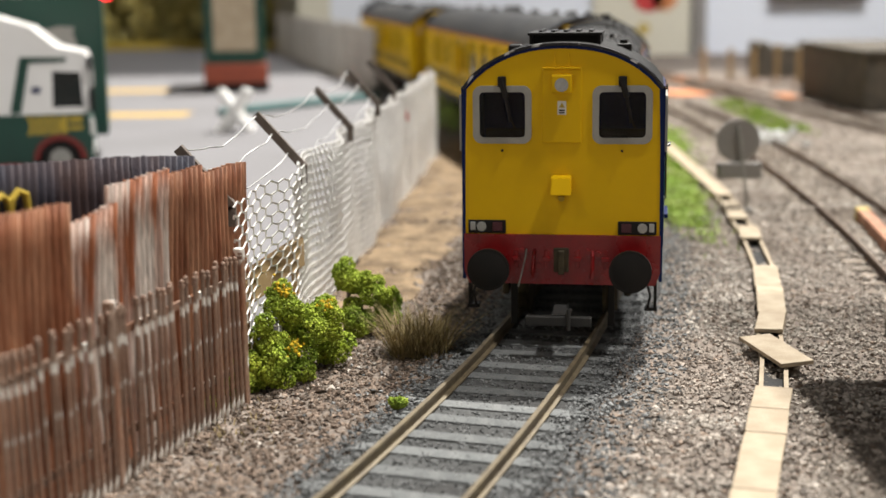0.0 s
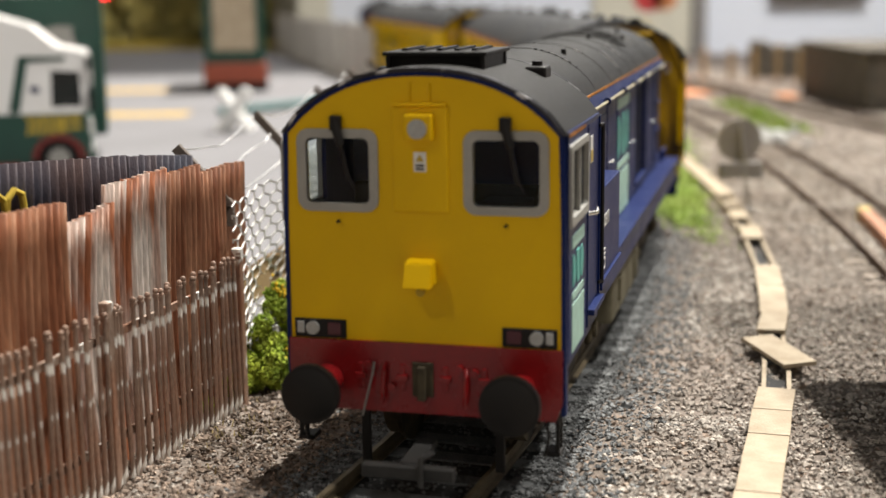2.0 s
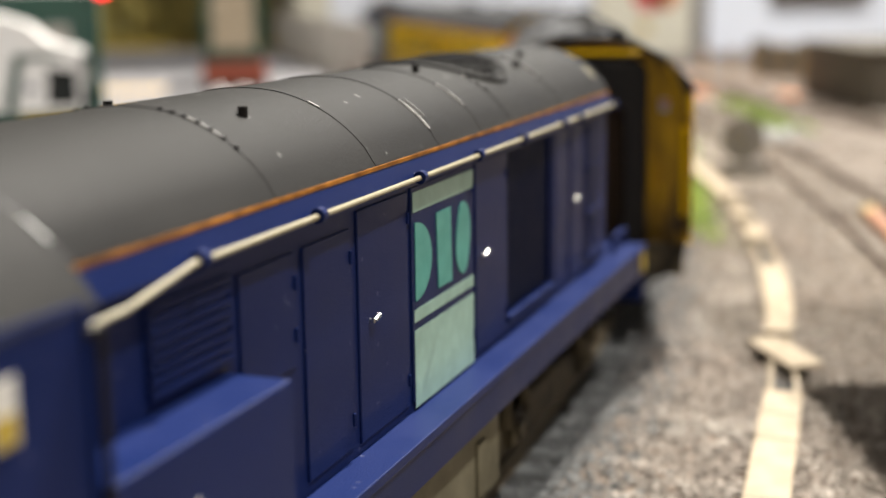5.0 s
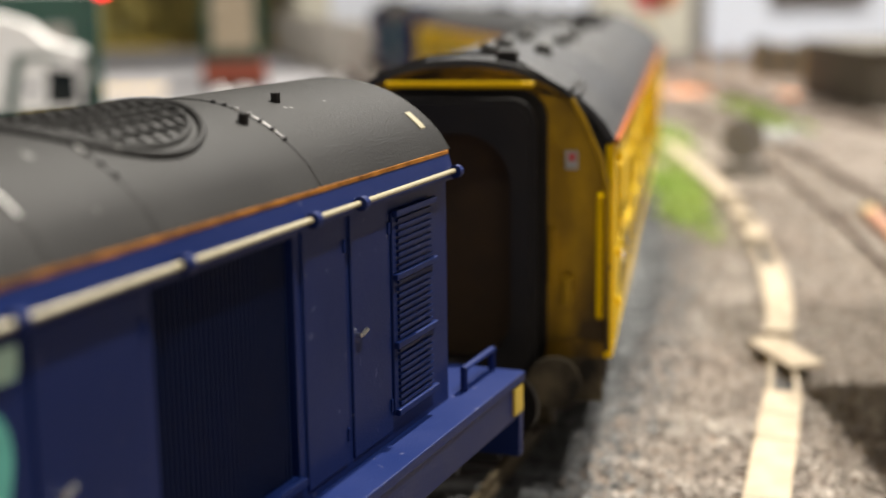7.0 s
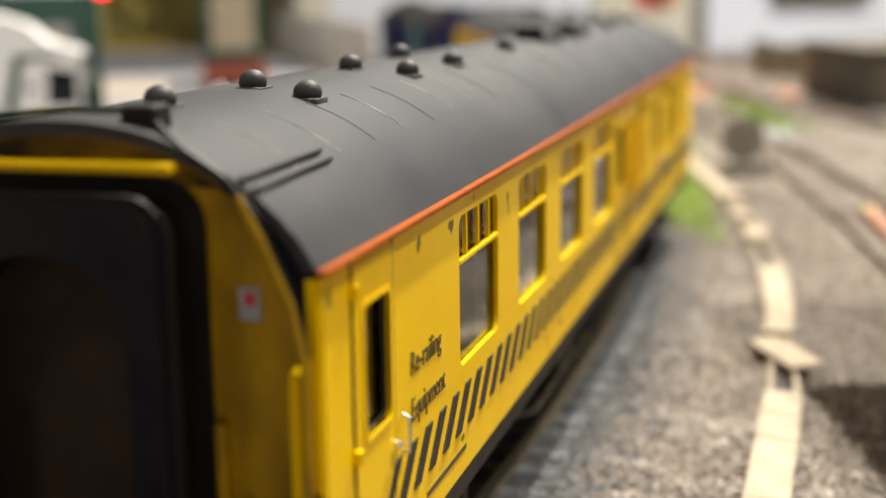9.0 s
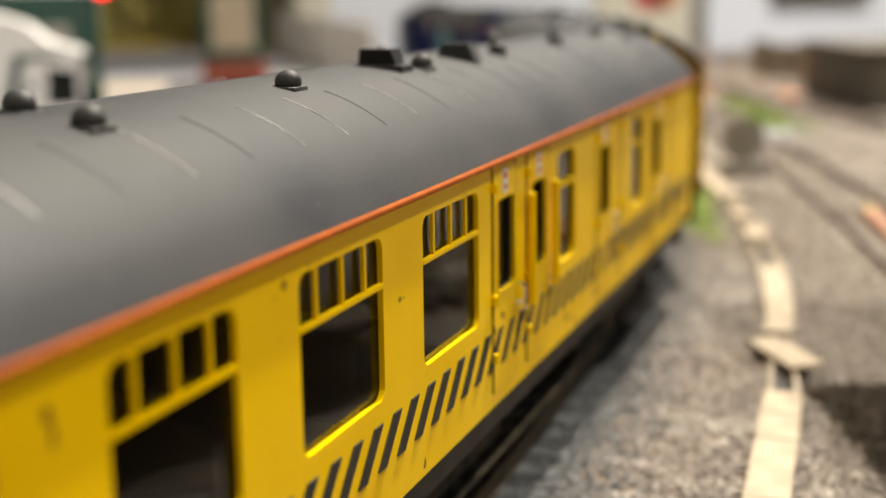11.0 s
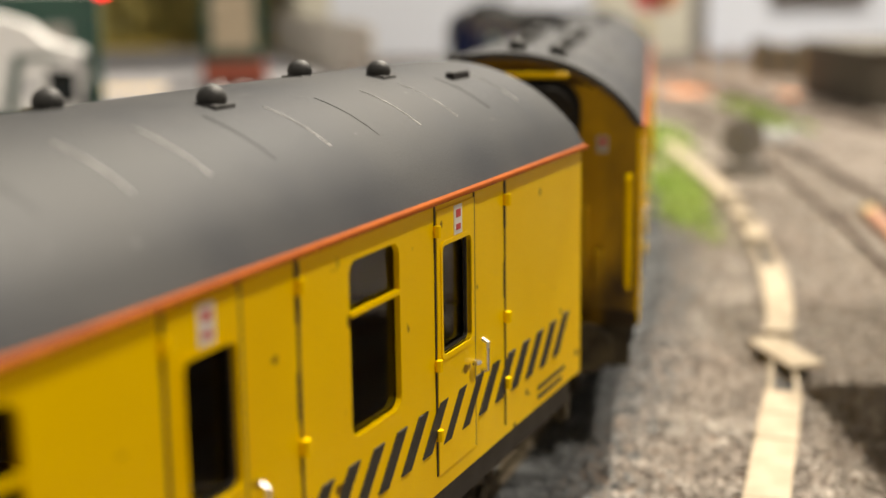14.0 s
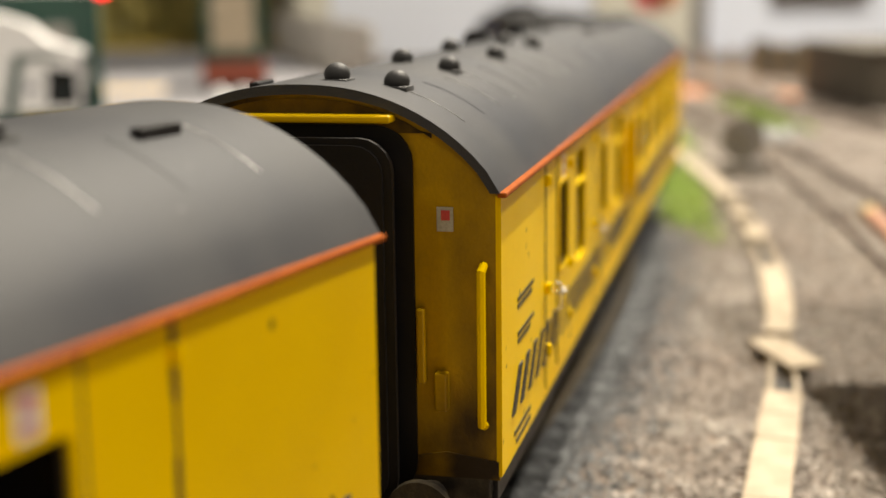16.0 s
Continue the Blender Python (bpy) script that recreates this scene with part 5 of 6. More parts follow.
FENCE = [(-31.4, 195.0), (-28.6, 222.0), (-25.4, 248.0), (-20.4, 300.0), (-13.4, 380.0), (-8.4, 438.0), (-2.6, 506.0)]


def fence_at(u):
    """The foot of the mesh fence, u millimetres from its near end."""
    for a, b in zip(FENCE, FENCE[1:]):
        d = math.hypot(b[0] - a[0], b[1] - a[1])
        if u <= d or b == FENCE[-1]:
            return (*between(a, b, u / d), math.atan2(b[1] - a[1], b[0] - a[0]))
        u -= d


def mesh_fence():
    f = thing("mesh_fence", "white hexagonal wire mesh fence with cranked posts", "fence")
    total, cell = 316.0, 2.05
    v, q = [], []

    def place(u, z):
        u = 2.6 * u if u < 17 else 27.2 + u
        x, y, h = fence_at(max(0, u))
        wave = 1.5 * math.sin(u / 7.5) * (0.4 + 0.6 * (z / 28)) + 1.2 * noise.noise((u / 14, z / 18, 2))
        wave *= min(1, u / 25)
        return Vector((x - math.sin(h) * wave, y + math.cos(h) * wave, z + 0.5 * noise.noise((u / 9, 1, z / 12))))

    rows = int(33 / (cell * 0.866))
    ring = [Vector((math.cos(a), math.sin(a))) for a in (0, 2.094, 4.189)]

    def strand(p, r, w):
        d = (r - p).normalized()
        s = d.cross(Vector((0.9, -0.3, 0.2))).normalized()
        t = d.cross(s)
        k = len(v)
        for e in (p, r):
            for g in ring:
                v.append(e + (s * g.x + t * g.y) * w)
        for i in range(3):
            j = (i + 1) % 3
            q.append((k + i, k + j, k + 3 + j, k + 3 + i))

    side = cell / math.sqrt(3)
    for j in range(rows):
        z = -2.6 + j * side * 1.5
        for i in range(int((total - 27.2) / cell)):
            u = (i + (j % 2) * 0.5) * cell
            top = 29.0 + max(0, u - 60) * 0.016
            if z > top:
                continue
            c = [place(u + cell / 2 * a, z + side * b) for a, b in ((-1, 0.5), (0, 1.0), (1, 0.5), (1, -0.5))]
            w = 0.19 if u < 19 else 0.235
            strand(c[0], c[1], w), strand(c[1], c[2], w), strand(c[2], c[3], w)
            if u > 19:
                shift = Vector((-1.1 - 0.5 * math.sin(u / 6), 0.7, 0.6))
                strand(c[0] + shift, c[1] + shift, w), strand(c[1] + shift, c[2] + shift, w), strand(c[2] + shift, c[3] + shift, w)
    net = quick("mesh", v, q, MESH, f)
    net["kind"] = "stuff"
    net["label"] = "white hexagonal mesh"
    tips = []
    for x, y, z, lean in ((-33.0, 203.0, 27.5, 8.0), (-25.8, 244.0, 28.2, 8.6), (-20.8, 302.0, 29.6, 7.8), (-16.6, 348.0, 31.0, 7.8), (-13.5, 383.0, 32.0, 7.4), (-8.6, 438.0, 33.0, 7.4), (-3.2, 503.0, 34.0, 7.4)):
        bm = boxes((x - 0.7, x + 0.7, y - 0.7, y + 0.7, z - 3.4, z), bevel=0.2)
        bmesh.ops.create_cube(bm, size=1, matrix=Matrix.Translation((x - lean / 2 + 0.2, y, z + lean * 0.6 - 0.5)) @ Matrix.Rotation(radians(-41), 4, "Y") @ Matrix.Diagonal((1.5, 1.4, lean * 1.56, 1)))
        if y < 400:
            part("post_arm", bm, POST, f, "brown cranked post arm")
        part("fence_post", boxes((x - 1.9, x - 0.8, y - 0.6, y + 0.6, -2.6, z - 3.0), bevel=0.2), PALING, f, "pale fence post")
        tips.append((x - lean, y, z + lean * 1.15))
    for a, b in zip(tips[:4], tips[1:4]):
        for k, (dx, dz) in enumerate(((0.4, -0.4), (3.2, -3.6), (6.0, -7.2))):
            p, r = Vector(a) + Vector((dx, 0, dz)), Vector(b) + Vector((dx, 0, dz))
            pts = []
            for i in range(9):
                t = i / 8
                w = p.lerp(r, t)
                w.z += -2.2 * math.sin(math.pi * t) + 1.6 * noise.noise((t * 5, k * 3, a[1])) * math.sin(math.pi * t)
                w.x += 2.2 * noise.noise((t * 4, k * 7, a[1] + 5)) * math.sin(math.pi * t)
                pts.append(w)
            part("barbed_wire", line(pts, 0.13, 5), WIRE, f, "thin sagging fence wire")
    part("red_tag", boxes((-10.9, -10.2, 408, 411.5, 20.4, 23.4), bevel=0.2), STICKER_RED, f, "small red tag")
    return f


mesh_fence()


# ---- bushes and grass ----
def bush(name, label, lumps, count, material, flower=0, group="bushes"):
    b = thing(name, label, "bush", (lumps[0][0], lumps[0][1], 0), group=group)
    r = np.random.default_rng(int(abs(lumps[0][0]) * 10))
    small = []
    for x, y, z, q in lumps:
        for _ in range(7):
            e = r.normal(size=3)
            e = e / np.linalg.norm(e) * q * 0.62
            small.append((x + e[0], y + e[1], max(z + e[2], -1.2), q * r.uniform(0.36, 0.56)))
    flowers, lumps = lumps[:flower], [lumps[0][:3] + (lumps[0][3] * 0.6,)] + small
    area = np.array([l[3] ** 2 for l in lumps])
    pick = r.choice(len(lumps), count, p=area / area.sum())
    d = r.normal(size=(count, 3))
    d /= np.linalg.norm(d, axis=1, keepdims=True)
    depth = r.uniform(0.62, 1.0, (count, 1)) ** 0.6 * (1 + 0.22 * np.array([noise.noise((p[0] * 2.2 + k, p[1] * 2.2, p[2] * 2.2)) for p, k in zip(d, pick)]))[:, None]
    c = np.array([l[:3] for l in lumps])[pick] + d * depth * np.array([l[3] for l in lumps])[pick][:, None]
    c = c - np.array([lumps[0][0], lumps[0][1], 0])
    c = c[c[:, 2] > -2.2]
    pebbles("foliage", c, r.uniform(0.14, 0.40, len(c)), material, b, r, 1.0)
    if flower:
        for l in flowers:
            k = 26
            e = r.normal(size=(k, 3)) * 0.75 + (l[0] - lumps[0][0], l[1] - lumps[0][1] - l[3] * 0.5, l[2] + l[3] * 0.75)
            pebbles("blossom", e, r.uniform(0.2, 0.42, k), BLOSSOM, b, r, 1.0)
    part("stem", tubes([((0, 0, -2.4), (0, 0, lumps[0][2]), 0.4)], 6), POST, b)
    return b


bush("flowering_bush", "bright green foam bush with yellow blossom by the fence", [(-26.0, 208, 10.6, 3.6), (-19.6, 215, 5.6, 4.0), (-24.2, 205, 1.6, 3.8), (-28.6, 204, 6.4, 4.4), (-23.6, 208, 5.6, 4.2), (-30.6, 200, 1.4, 3.4), (-19.0, 217, 1.2, 4.2), (-27.5, 202, 1.0, 4.0)], 15000, FOLIAGE, 3)
bush("green_bush", "green foam bush against the white mesh fence", [(-17.6, 238, 8.6, 3.2), (-14.6, 239, 5.8, 3.9), (-11.6, 239, 3.8, 3.6), (-15.6, 235, 1.8, 3.8), (-10.0, 238, 0.8, 2.8)], 9500, FOLIAGE)
bush("low_bush", "small green bush at the foot of the palisade", [(-33.0, 196.5, 0.2, 2.8), (-34.8, 190, -1.0, 1.6)], 2400, FOLIAGE)
bush("far_bush", "green bush beyond the fence end", [(3.0, 575, 6, 8), (8, 590, 2, 6), (-2, 600, 9, 7)], 1500, GRASS)
bush("yellow_tuft", "small yellow-green tuft on the ballast", [(-7.2, 190, -1.2, 1.5)], 600, FOLIAGE)
r = np.random.default_rng(3)
k = 900
ang, rad = r.uniform(0, 2 * np.pi, k), 5.2 * r.random(k) ** 0.5
tuft = blades("dry_grass_tuft", np.stack([-4.4 + rad * np.cos(ang), 223 + rad * np.sin(ang), np.full(k, -2.4)], -1), r.uniform(3, 8.5, k), STRAW, None, r, 1.5, 0.08)
tagged(tuft, "brown dry grass tuft beside the rails", "grass", kind="stuff")
k = 22000
t = r.random(k)
gx, gy = 65 + 28 * t + r.normal(0, 4.6, k) * (0.6 + 0.6 * t), 350 + 240 * t + r.normal(0, 14, k)
ok = np.array([noise.noise((x / 9, y / 9, 5)) > e for x, y, e in zip(gx, gy, r.uniform(-0.4, 0.35, k))])
tagged(blades("grass", np.stack([gx, gy, np.full(k, -2.3)], -1)[ok], r.uniform(1.0, 2.6, ok.sum()), GRASS, None, r, 1.6, 0.2), "bright green static grass beside the cable trough", "grass", kind="stuff")
k = 2600
t = r.random(k)
gx, gy = 150 + 4 * t + r.uniform(-9, 9, k), 560 + 170 * t
ok = np.array([noise.noise((x / 12, y / 14, 9)) > -0.1 for x, y in zip(gx, gy)])
tagged(blades("grass", np.stack([gx, gy, np.full(k, -2.3)], -1)[ok], r.uniform(1.2, 2.8, ok.sum()), GRASS, None, r, 0.6, 0.3), "low green grass between the far tracks", "grass", kind="stuff")
k = 120
tagged(blades("weeds", np.stack([r.normal(-31.5, 3.2, k) + 0, r.normal(184, 9, k), np.full(k, -2.4)], -1), r.uniform(0.5, 1.3, k), STRAW, None, r, 1.2, 0.12), "thin dry weeds at the foot of the palisade", "grass", kind="stuff")


# ---- cable trough ----
def trough():
    f = thing("cable_trough", "pale plywood cable trough with loose and broken lids", "cable trough")
    centre = [(28.0, 118.0), (36.8, 147.5), (50.2, 192.5), (54.5, 210), (58.0, 228.0), (62.2, 242.0), (70.3, 283.0), (76.0, 322.0), (78.5, 347.0), (82.0, 376.0), (85.5, 446.0), (87.0, 520.0)]
    for off in (-1.9, 1.9):
        pts = [(x, y, math.atan2(b[1] - a[1], b[0] - a[0])) for (x, y), a, b in zip(centre, [centre[0]] + centre[:-1], centre[1:] + [centre[-1]])]
        quick("trough_wall", *sweep(pts, off, [(-0.35, -0.7), (0.35, -0.7), (0.35, -2.9), (-0.35, -2.9)]), PLY, f)
    quick("trough_bed", *sweep(pts, 0, [(-1.6, -2.0), (1.6, -2.0), (1.6, -2.9), (-1.6, -2.9)]), BLACK, f)

    def lid(p, q, w, z=-0.35, tilt=0.0, turn=0.0):
        h = math.degrees(math.atan2(q[1] - p[1], q[0] - p[0]))
        length = math.hypot(q[0] - p[0], q[1] - p[1])
        ob = part("lid", boxes((-length / 2 + 0.06, length / 2 - 0.06, -w / 2, w / 2, -0.35, 0.35), bevel=0.1), PLY, f)
        ob.matrix_basis = pose((p[0] + q[0]) / 2 * M, (p[1] + q[1]) / 2 * M, z * M, tilt, random.uniform(-0.6, 0.6), h + turn)

    def run(p, q, n, w):
        for i in range(n):
            lid(between(p, q, i / n), between(p, q, (i + 1) / n), w + random.uniform(-0.15, 0.15), -0.35 + random.uniform(-0.06, 0.06), turn=random.uniform(-1, 1))

    run((28.0, 118.0), (50.2, 192.5), 7, 5.6)
    lid((54.6, 222.0), (56.4, 204.5), 5.6, 0.05, 3, 4)
    lid((57.6, 226.8), (61.6, 240.4), 4.9, -0.2, -2)
    run((61.8, 241.0), (70.2, 283.0), 2, 5.2)
    run((74.8, 316.0), (77.6, 333.0), 1, 5.0)
    run((78.0, 345.0), (81.6, 374.0), 2, 5.0)
    run((82.6, 386.0), (87.0, 520.0), 8, 5.0)


trough()

# ---- signal, lineside pieces ----
sig = thing("disc_signal", "grey round ground signal disc seen from behind", "signal", (82.5, 369, 0))
bm = bmesh.new()
tube(bm, (0, -0.6, 17.6), (0, 0.6, 17.6), 6.0, 40)
part("disc", bm, GREY_DISC, sig)
part("lamp_case", boxes((-5.5, 6.6, -1.5, 2.0, 7.0, 11.4), bevel=0.4), GREY_DISC, sig)
part("post", line([(-0.4, -1.2, 22.0), (0.4, -1.2, 18), (2.4, -1.3, 2), (2.6, -1.3, -2.5)], 0.4, 8), WINDOW_GREY, sig)
part("foot", boxes((1.4, 4.0, -2.4, 0.4, -2.6, -1.4), bevel=0.2), GREY_DISC, sig)
beam = thing("rusty_beam", "rust-brown girder with a yellow end between the rails", "girder", (112.4, 352, 0), math.degrees(math.atan2(-46, -7)))
part("girder", boxes((4, 60, -1.6, 1.6, -2.3, 1.2), bevel=0.2), RUST_DARK, beam)
part("painted_end", boxes((0, 4.2, -1.7, 1.7, -2.3, 1.3), bevel=0.2), GOLD, beam)
for x, y, h in ((89, 232, 12), (90.5, 224, -5), (92, 240, 30)):
    s = thing("spare_sleeper", "dark spare sleeper lying on the ballast", "sleeper", (x, y, 0), h, "spare sleepers")
    part("timber", boxes((-9, 9, -1.6, 1.6, -2.4, 0.4), bevel=0.2), GRIME, s)
# stand-in deck out of view, placed to throw the shadow onto the right-hand ballast
deck = thing("overhead_deck", "unseen stand-in deck on posts, added to cast a shadow", "deck", (0, 0, 0))
part("deck_board", boxes((75.5, 170, 86, 243, 69, 73), bevel=1.0), POST, deck)
for x, y in ((160, 100), (160, 240), (125, 100)):
    part("deck_post", boxes((x - 2, x + 2, y - 2, y + 2, -2.4, 69.2), bevel=0.3), POST, deck)
tagged(pebbles("rubble", np.stack([r.normal(129, 7, 160), r.normal(548, 10, 160), r.uniform(-2, 0.5, 160)], -1), r.uniform(0.8, 2.6, 160), RUBBLE, None, r), "heap of pale rubble between the tracks", "rubble", kind="stuff")
for x, y, w, d in ((142, 790, 24, 40), (196, 758, 12, 26), (160, 905, 30, 30)):
    s = thing("safety_net", "crumpled orange safety netting on the ground", "netting", (x, y, 0), 10, "safety nets")
    quick("net_sheet", [(w * (i / 6 - 0.5), d * (j / 6 - 0.5), -1.6 + 2.2 * abs(noise.noise((i, j, x)))) for j in range(7) for i in range(7)], [(j * 7 + i, j * 7 + i + 1, j * 7 + i + 8, j * 7 + i + 7) for j in range(6) for i in range(6)], NET, s)

stone_wall = tagged(part("stone_wall", boxes((214, 420, 915, 940, -2.4, 18.5), (214, 222, 912, 943, -2.4, 22), bevel=1.5), STONEWALL), "dark stone retaining wall behind the outer track", "wall", kind="structure")
bank = thing("stone_abutment", "dark stone abutment beside the outer track", "abutment", (0, 0, 0))
bm = boxes((208, 330, 660, 780, -2.4, 25.5), bevel=1.2)
part("masonry", bm, STONEWALL, bank)
part("coping", boxes((206, 332, 658, 782, 25.5, 28.0), bevel=0.8), STONEWALL, bank)
for x, y, h in ((194, 905, 18), (206, 890, 19), (219, 880, 22), (228, 860, 19), (234, 835, 19), (238, 806, 18), (243, 775, 18), (180, 925, 18)):
    p = thing("timber_post", "ochre timber fence post beside the outer track", "post", (x, y, 0), 0, "timber posts")
    part("post", boxes((-1.6, 1.6, -1.6, 1.6, -2.4, h), bevel=0.3), TIMBER, p)
far_bank = tagged(pebbles("far_scatter", np.stack([r.uniform(150, 300, 900), r.uniform(780, 900, 900), r.uniform(-2.2, 0.5, 900)], -1), r.uniform(0.4, 1.5, 900), BROWN_STONE, None, r), "brown stones and scatter by the far track", "stones", kind="stuff")

# ---- wall fittings ----
tagged(part("wall_pillar", boxes((230, 242, 1238, 1250, -2.4, 900)), GREY_DISC), "dark upright pillar on the wall", "pillar", kind="structure")
board = thing("notice_board", "cream poster board with red and orange round shapes", "poster", (0, 0, 0))
part("board", boxes((140, 229, 1244, 1249, -2.4, 160)), CREAM, board)
for x, z, rr, mat in ((190, 52, 15, STICKER_RED), (204, 50, 12, NET), (178, 66, 12, NET), (186, 22, 5, GOLD)):
    bm = bmesh.new()
    tube(bm, (x, 1243.2, z), (x, 1244.5, z), rr, 32)
    part("printed_shape", bm, mat, board)
fr = thing("picture_frame", "dark framed panel on the pale wall", "picture", (0, 0, 0))
part("frame", plate([(302, 46), (390, 46), (390, 120), (302, 120)], [[(308, 52), (384, 52), (384, 114), (308, 114)]], 1240, 1250, "y"), STONEWALL, fr)
part("panel", boxes((307, 385, 1246, 1249, 51, 115)), GRIME, fr)


# ---- car park ----
def lorry():
    """A lorry cab in white over green, seen from its side; local x points forward."""
    f = thing("lorry", "white and dark green toy lorry with gold stripes", "lorry", (-118.0, 452, 0), 12)
    prof = [(-46, 20.3), (-2.0, 20.3), (-0.8, 22), (-0.2, 30), (-0.4, 38), (-1.6, 40.8), (-10, 42.4), (-12.3, 44), (-18.5, 49.4), (-30, 53), (-46, 55)]
    win = [(-12.7, 22.6), (-2.7, 22.6), (-3.2, 34.2), (-12.3, 34.8)]
    for y, out in ((0, 1), (32, -1)):
        part("cab_side", plate(prof, [win], y, y + out * 1.2, "y"), LORRY_WHITE, f)
        part("side_window", prism(win, y + out * 0.4, y + out * 0.7, "y"), DARK_GLASS, f, "dark side window")
    part("cab_body", prism([(-46, 20.3), (-16.5, 20.3), (-16.5, 46.8), (-18.8, 48.6), (-30, 52.4), (-46, 54.4)], 1.2, 30.8, "y"), LORRY_WHITE, f)
    part("cab_nose", prism([(-1.2, 36), (-16.5, 36), (-16.5, 46.2), (-12.4, 43.2), (-10, 41.8), (-2.2, 40.2), (-1.2, 38)], 1.2, 30.8, "y"), LORRY_WHITE, f)
    part("windscreen", boxes((-1.4, -0.9, 2, 30, 22, 36)), DARK_GLASS, f)
    part("dashboard", boxes((-16, -3, 1.3, 30.7, 20.3, 24)), INNER, f)
    part("lower_body", plate([(-46, 4.0), (-19.7, 4.0), (-18.7, 9.0), (-15.2, 12.4), (-7.2, 12.4), (-3.7, 9.0), (-2.7, 4.0), (-0.6, 4.0), (-0.2, 12), (-1.6, 20.4), (-46, 20.4)], [], -0.2, 32.2, "y"), GREEN, f, "dark green lower body")
    arch = [(-11.2 + 8.8 * math.cos(a), 5.0 + 8.4 * math.sin(a)) for a in np.linspace(0, math.pi, 14)] + [(-11.2 + 7.0 * math.cos(a), 5.0 + 6.8 * math.sin(a)) for a in np.linspace(math.pi, 0, 14)]
    part("wheel_arch", prism(arch, -0.8, 4, "y"), MAROON, f, "maroon wheel arch")
    for y in (-0.2, 26):
        bm = bmesh.new()
        tube(bm, (-11.2, y, 5.3), (-11.2, y + 6, 5.3), 6.2, 28)
        w = part("tyre", bm, BLACK, f)
        bm = bmesh.new()
        tube(bm, (-11.2, y - 0.3, 5.3), (-11.2, y + 0.5, 5.3), 3.6, 20)
        part("rim", bm, WINDOW_GREY, w)
    part("step_panel", boxes((-46, -24, -0.6, 1, 1.8, 4.2)), MAROON, f)
    part("gold_stripe", boxes((-10.6, -8.4, -0.4, 0.1, 14.0, 19.6), (-7.8, -3.4, -0.4, 0.1, 15.0, 16.4), (-7.8, -3.4, -0.4, 0.1, 17.6, 19.4)), GOLD, f, "gold printed shapes")
    for k in range(5):
        a = -21.5 + 2.1 * k
        part("chevron", prism([(a, 13.6), (a + 1.3, 13.6), (a + 2.6, 16.8), (a + 1.3, 19.8), (a, 19.8), (a + 1.3, 16.8)], -0.4, 0.1, "y"), GOLD, f)
    part("green_flash", prism([(-26.5, 21), (-23, 21), (-19.6, 37.6), (-7.5, 38), (-7.5, 39.2), (-22.4, 39.6)], -0.35, 0.1, "y"), GREEN, f)
    part("crest", boxes((-19.2, -16.4, -0.3, 0.1, 27.6, 29.6), bevel=0.1), NAVY, f)
    part("mirror", boxes((-0.6, 1.0, -2.2, 0.6, 21, 29), (-0.8, 0.8, -2.0, 0.4, 35, 39.5), (0.0, 0.4, -0.6, -0.2, 28, 36), bevel=0.3), BLACK, f)
    part("headlamp", boxes((-1.8, 0.3, 1, 6, 6.5, 10.5), (-1.0, 0.4, -0.6, 2, 13, 18.6), bevel=0.4), WHITE, f)
    part("chassis", boxes((-46, -2, 4, 28, 2.5, 5)), BLACK, f)
    return f


lorry()
t = thing("box_trailer", "dark green box trailer with a white roof edge", "trailer", (-124.5, 500, 0), 13)
part("box_body", boxes((-150, 0, 0, 34, 8, 59.4), bevel=0.6), GREEN, t)
part("roof_edge", boxes((-151, 0.6, -0.6, 34.6, 59.2, 63), bevel=0.4), LORRY_WHITE, t)
part("grey_emblem", prism([(-24, 43), (-18, 42), (-13, 39), (-9.5, 42), (-11, 46), (-10, 48), (-16, 48.5), (-22, 47)], -0.5, 0.1, "y"), WINDOW_GREY, t, "pale grey printed shape")
part("underframe", boxes((-150, -6, 3, 31, 3, 8.2)), BLACK, t)
for x in (-20, -38, -130):
    for y in (0, 28):
        bm = bmesh.new()
        tube(bm, (x, y, 4.6), (x, y + 6, 4.6), 5.5, 24)
        part("wheel", bm, BLACK, t)
v = thing("parked_van", "green and cream toy van with brick-red lower end", "van", (-125.5, 829, 0), 9)
part("van_body", boxes((-18.5, 18.5, 2, 90, 16, 62), bevel=2.0), GREEN, v)
part("lower_end", boxes((-19.5, 19.5, 0, 92, 1.2, 16.5), bevel=1.5), BRICK_RED, v)
part("rear_window", boxes((-13, 13, 1.0, 2.6, 24, 58), bevel=0.8), PLY, v)
part("bumper", boxes((-20, 20, -2, 1, 0.2, 4.5), bevel=0.5), BLACK, v)
for x in (-18, 14):
    for y in (14, 70):
        bm = bmesh.new()
        tube(bm, (x, y, 5), (x + 5, y, 5), 6, 20)
        part("wheel", bm, BLACK, v)
tr = thing("trestle", "white crossed trestle on the grey car park", "trestle", (-91, 588, 0))
part("leg", tubes([((-7, 0, -0.9), (6, 0, 18), 2.0), ((-5, 8, -0.9), (6.5, 8, 17), 2.0)], 10), LORRY_WHITE, tr)
part("leg", tubes([((7, 0, -0.9), (-6.5, 0, 18), 2.0), ((7, 8, -0.9), (-6, 8, 17), 2.0)], 10), LORRY_WHITE, tr)
rail = thing("teal_pipe", "dull teal pipe lying on the car park", "pipe", (0, 0, 0))
part("pipe", line([(-110, 668, 1.2), (-74, 712, 1.2), (-36, 762, 1.2)], 2.1, 10), TEAL_PAINT, rail)
r = np.random.default_rng(21)
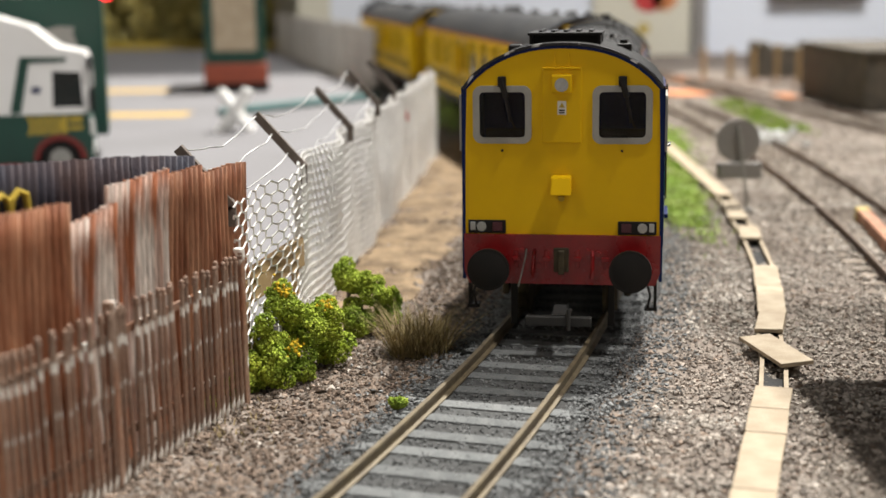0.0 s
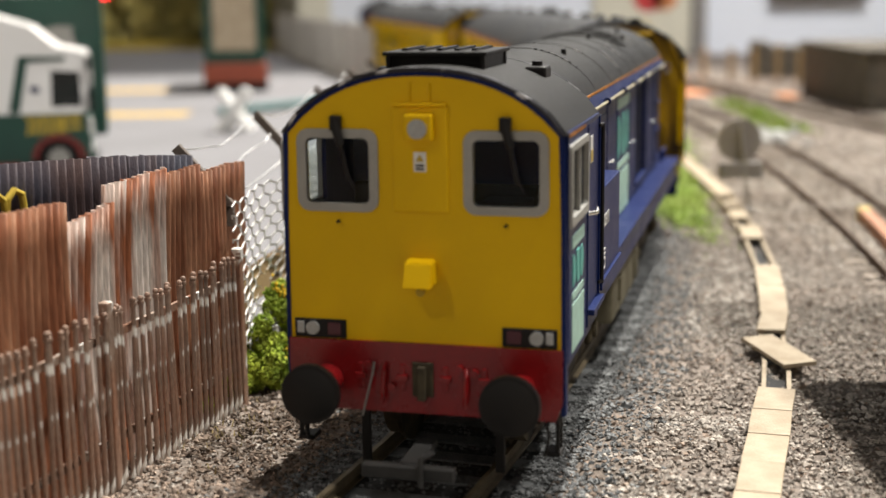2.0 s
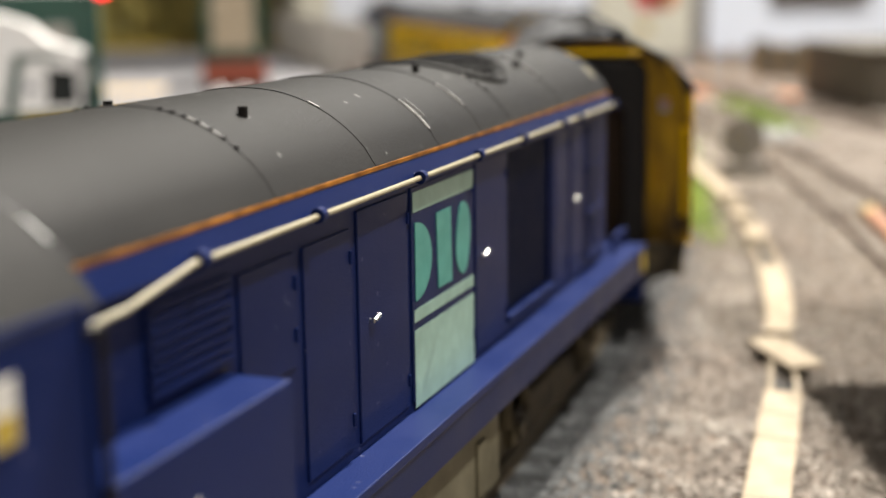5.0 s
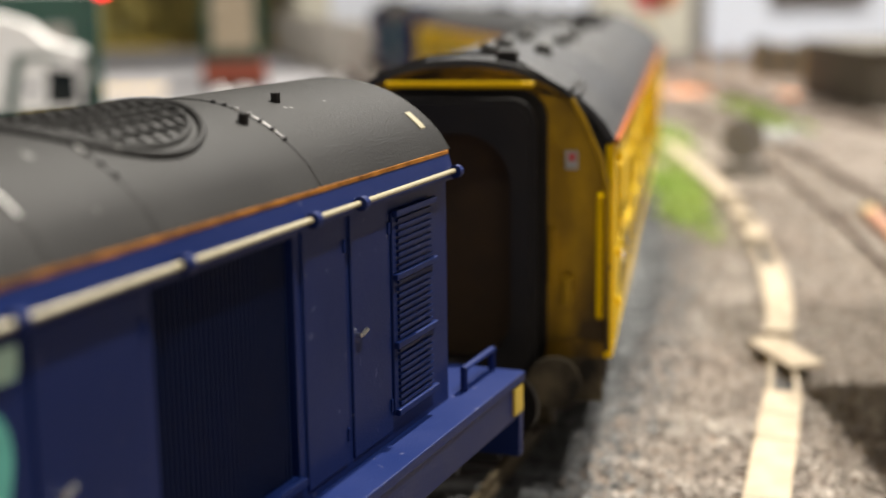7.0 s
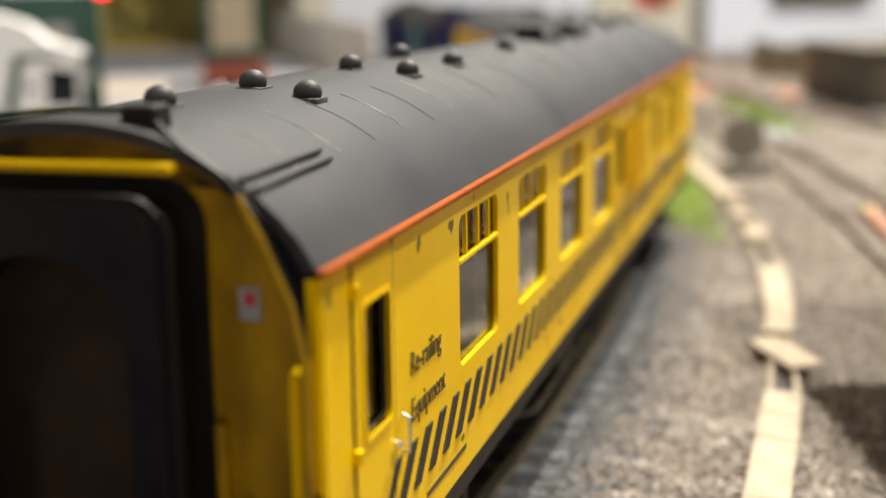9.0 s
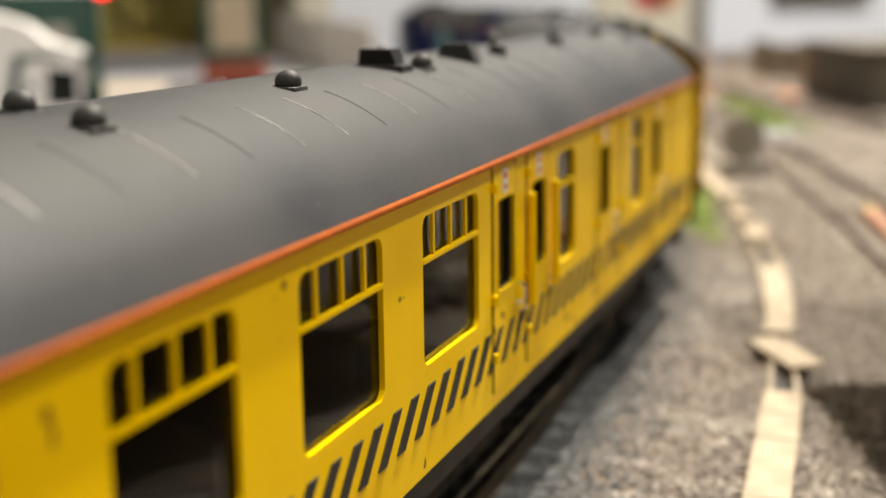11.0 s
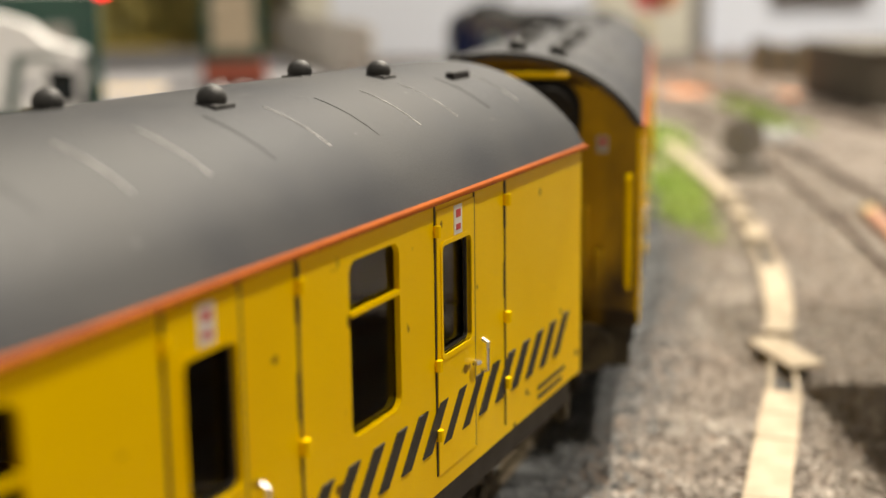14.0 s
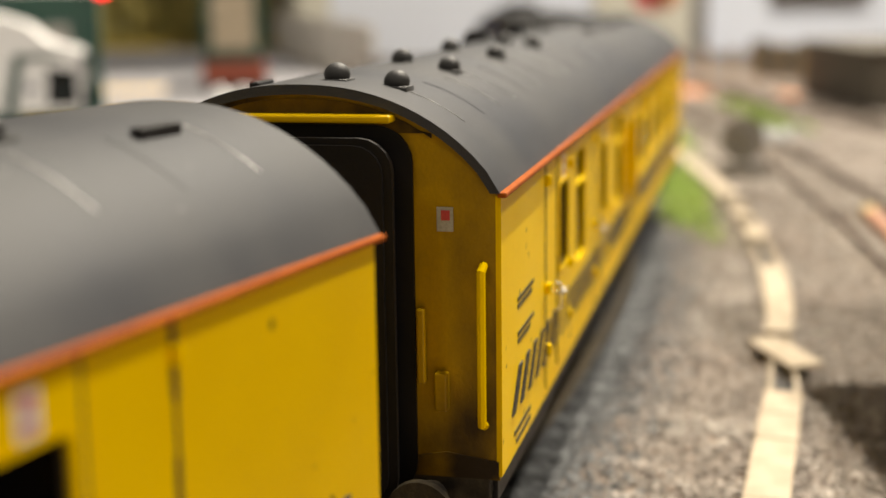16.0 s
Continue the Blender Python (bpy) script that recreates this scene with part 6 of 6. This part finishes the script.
for i in range(54):
    x, y = between((-166, 1392), (-42, 845), i / 53)
    p = thing("fence_paling", "bleached grey paling of the far fence", "paling", (x, y, 0), 103 + r.uniform(-4, 4), "far fence palings")
    part("slab", boxes((-3.9, 3.9, -0.8, 0.8, -2.4, 37.5 + r.uniform(-2, 2)), bevel=0.3), PALING, p)
k = 2600
hx, hz = r.uniform(-640, -190, k), r.random(k) ** 0.7 * 88
tagged(pebbles("autumn_hedge", np.stack([hx, 1560 + r.normal(0, 16, k), hz - 2], -1), r.uniform(4, 11, k), OLIVE, None, r, 1.0), "yellow-brown autumn hedge behind the car park", "hedge", kind="stuff")
tagged(part("far_kerb", boxes((-700, -180, 1488, 1500, -2.4, 6), bevel=0.6), GOLD), "yellow painted far kerb", "kerb", kind="structure")
red = thing("red_lamp", "glowing red pilot lamp hanging on a cord", "lamp", (-112.5, 458, 0))
bm = bmesh.new()
bmesh.ops.create_uvsphere(bm, u_segments=20, v_segments=12, radius=2.7, matrix=Matrix.Translation((0, 0, 60.6)))
part("bulb", bm, RED_GLOW, red, smooth=True)
part("cord", tubes([((0, 0, 63), (0, 0, 900), 0.4)], 6), BLACK, red)
part("hook_plate", boxes((-6, 6, -6, 6, 899, 903)), BLACK, red)


# ---- what moves ----
RUN = ((0.0, -36.5), (0.5, -18.0), (1.0, 0.6), (1.5, 19.1), (2.0, 38.4), (2.5, 57.3), (3.0, 75.9), (3.5, 94.4), (4.0, 112.8), (4.5, 131.6), (5.0, 150.0), (5.5, 168.4), (6.0, 186.6), (6.5, 205.1), (7.0, 224.1), (7.5, 243.5), (8.0, 262.5),
       (8.5, 281.2), (9.0, 300.2), (9.5, 319.0), (10.0, 337.8), (10.5, 356.3), (11.0, 374.8), (11.5, 393.2), (12.0, 411.6), (12.5, 430.3), (13.0, 449.0), (13.5, 467.9), (14.0, 486.9), (14.5, 505.7), (15.0, 523.3), (15.3, 532.1), (15.5, 536.6), (15.7, 540.6), (16.0, 545.3))


def riding(s, first, last, turned=0.0):
    """The pose of a vehicle whose front is at s on the line, by its two bogie pivots."""
    ax, ay, _ = on_line(s - first)
    bx, by, _ = on_line(s - last)
    h = math.atan2(ay - by, ax - bx)
    x, y = ax + first * math.cos(h), ay + first * math.sin(h)
    if turned:
        x, y, h = x - turned * math.cos(h), y - turned * math.sin(h), h + math.pi
    return pose(x * M, y * M, 0, 0, 0, math.degrees(h))


def motions():
    walk(loco, [(t, riding(s, 37, 135)) for t, s in RUN])
    walk(lead_coach, [(t, riding(s - 194, 36, 224)) for t, s in RUN])
    walk(second_coach, [(t, riding(s - 194 - 279, 36, 224, 260)) for t, s in RUN])
    walk(rear_loco, [(t, riding(s - 194 - 279 - 282, 40, 138, 176)) for t, s in RUN])
    walk(focus, [(t, pose(0, y * M, 0.02)) for t, y in ((0.0, 212), (1.0, 198), (2.0, 180), (2.5, 160), (3.0, 131), (3.6, 113), (5.0, 114), (16.0, 114))])


motions()
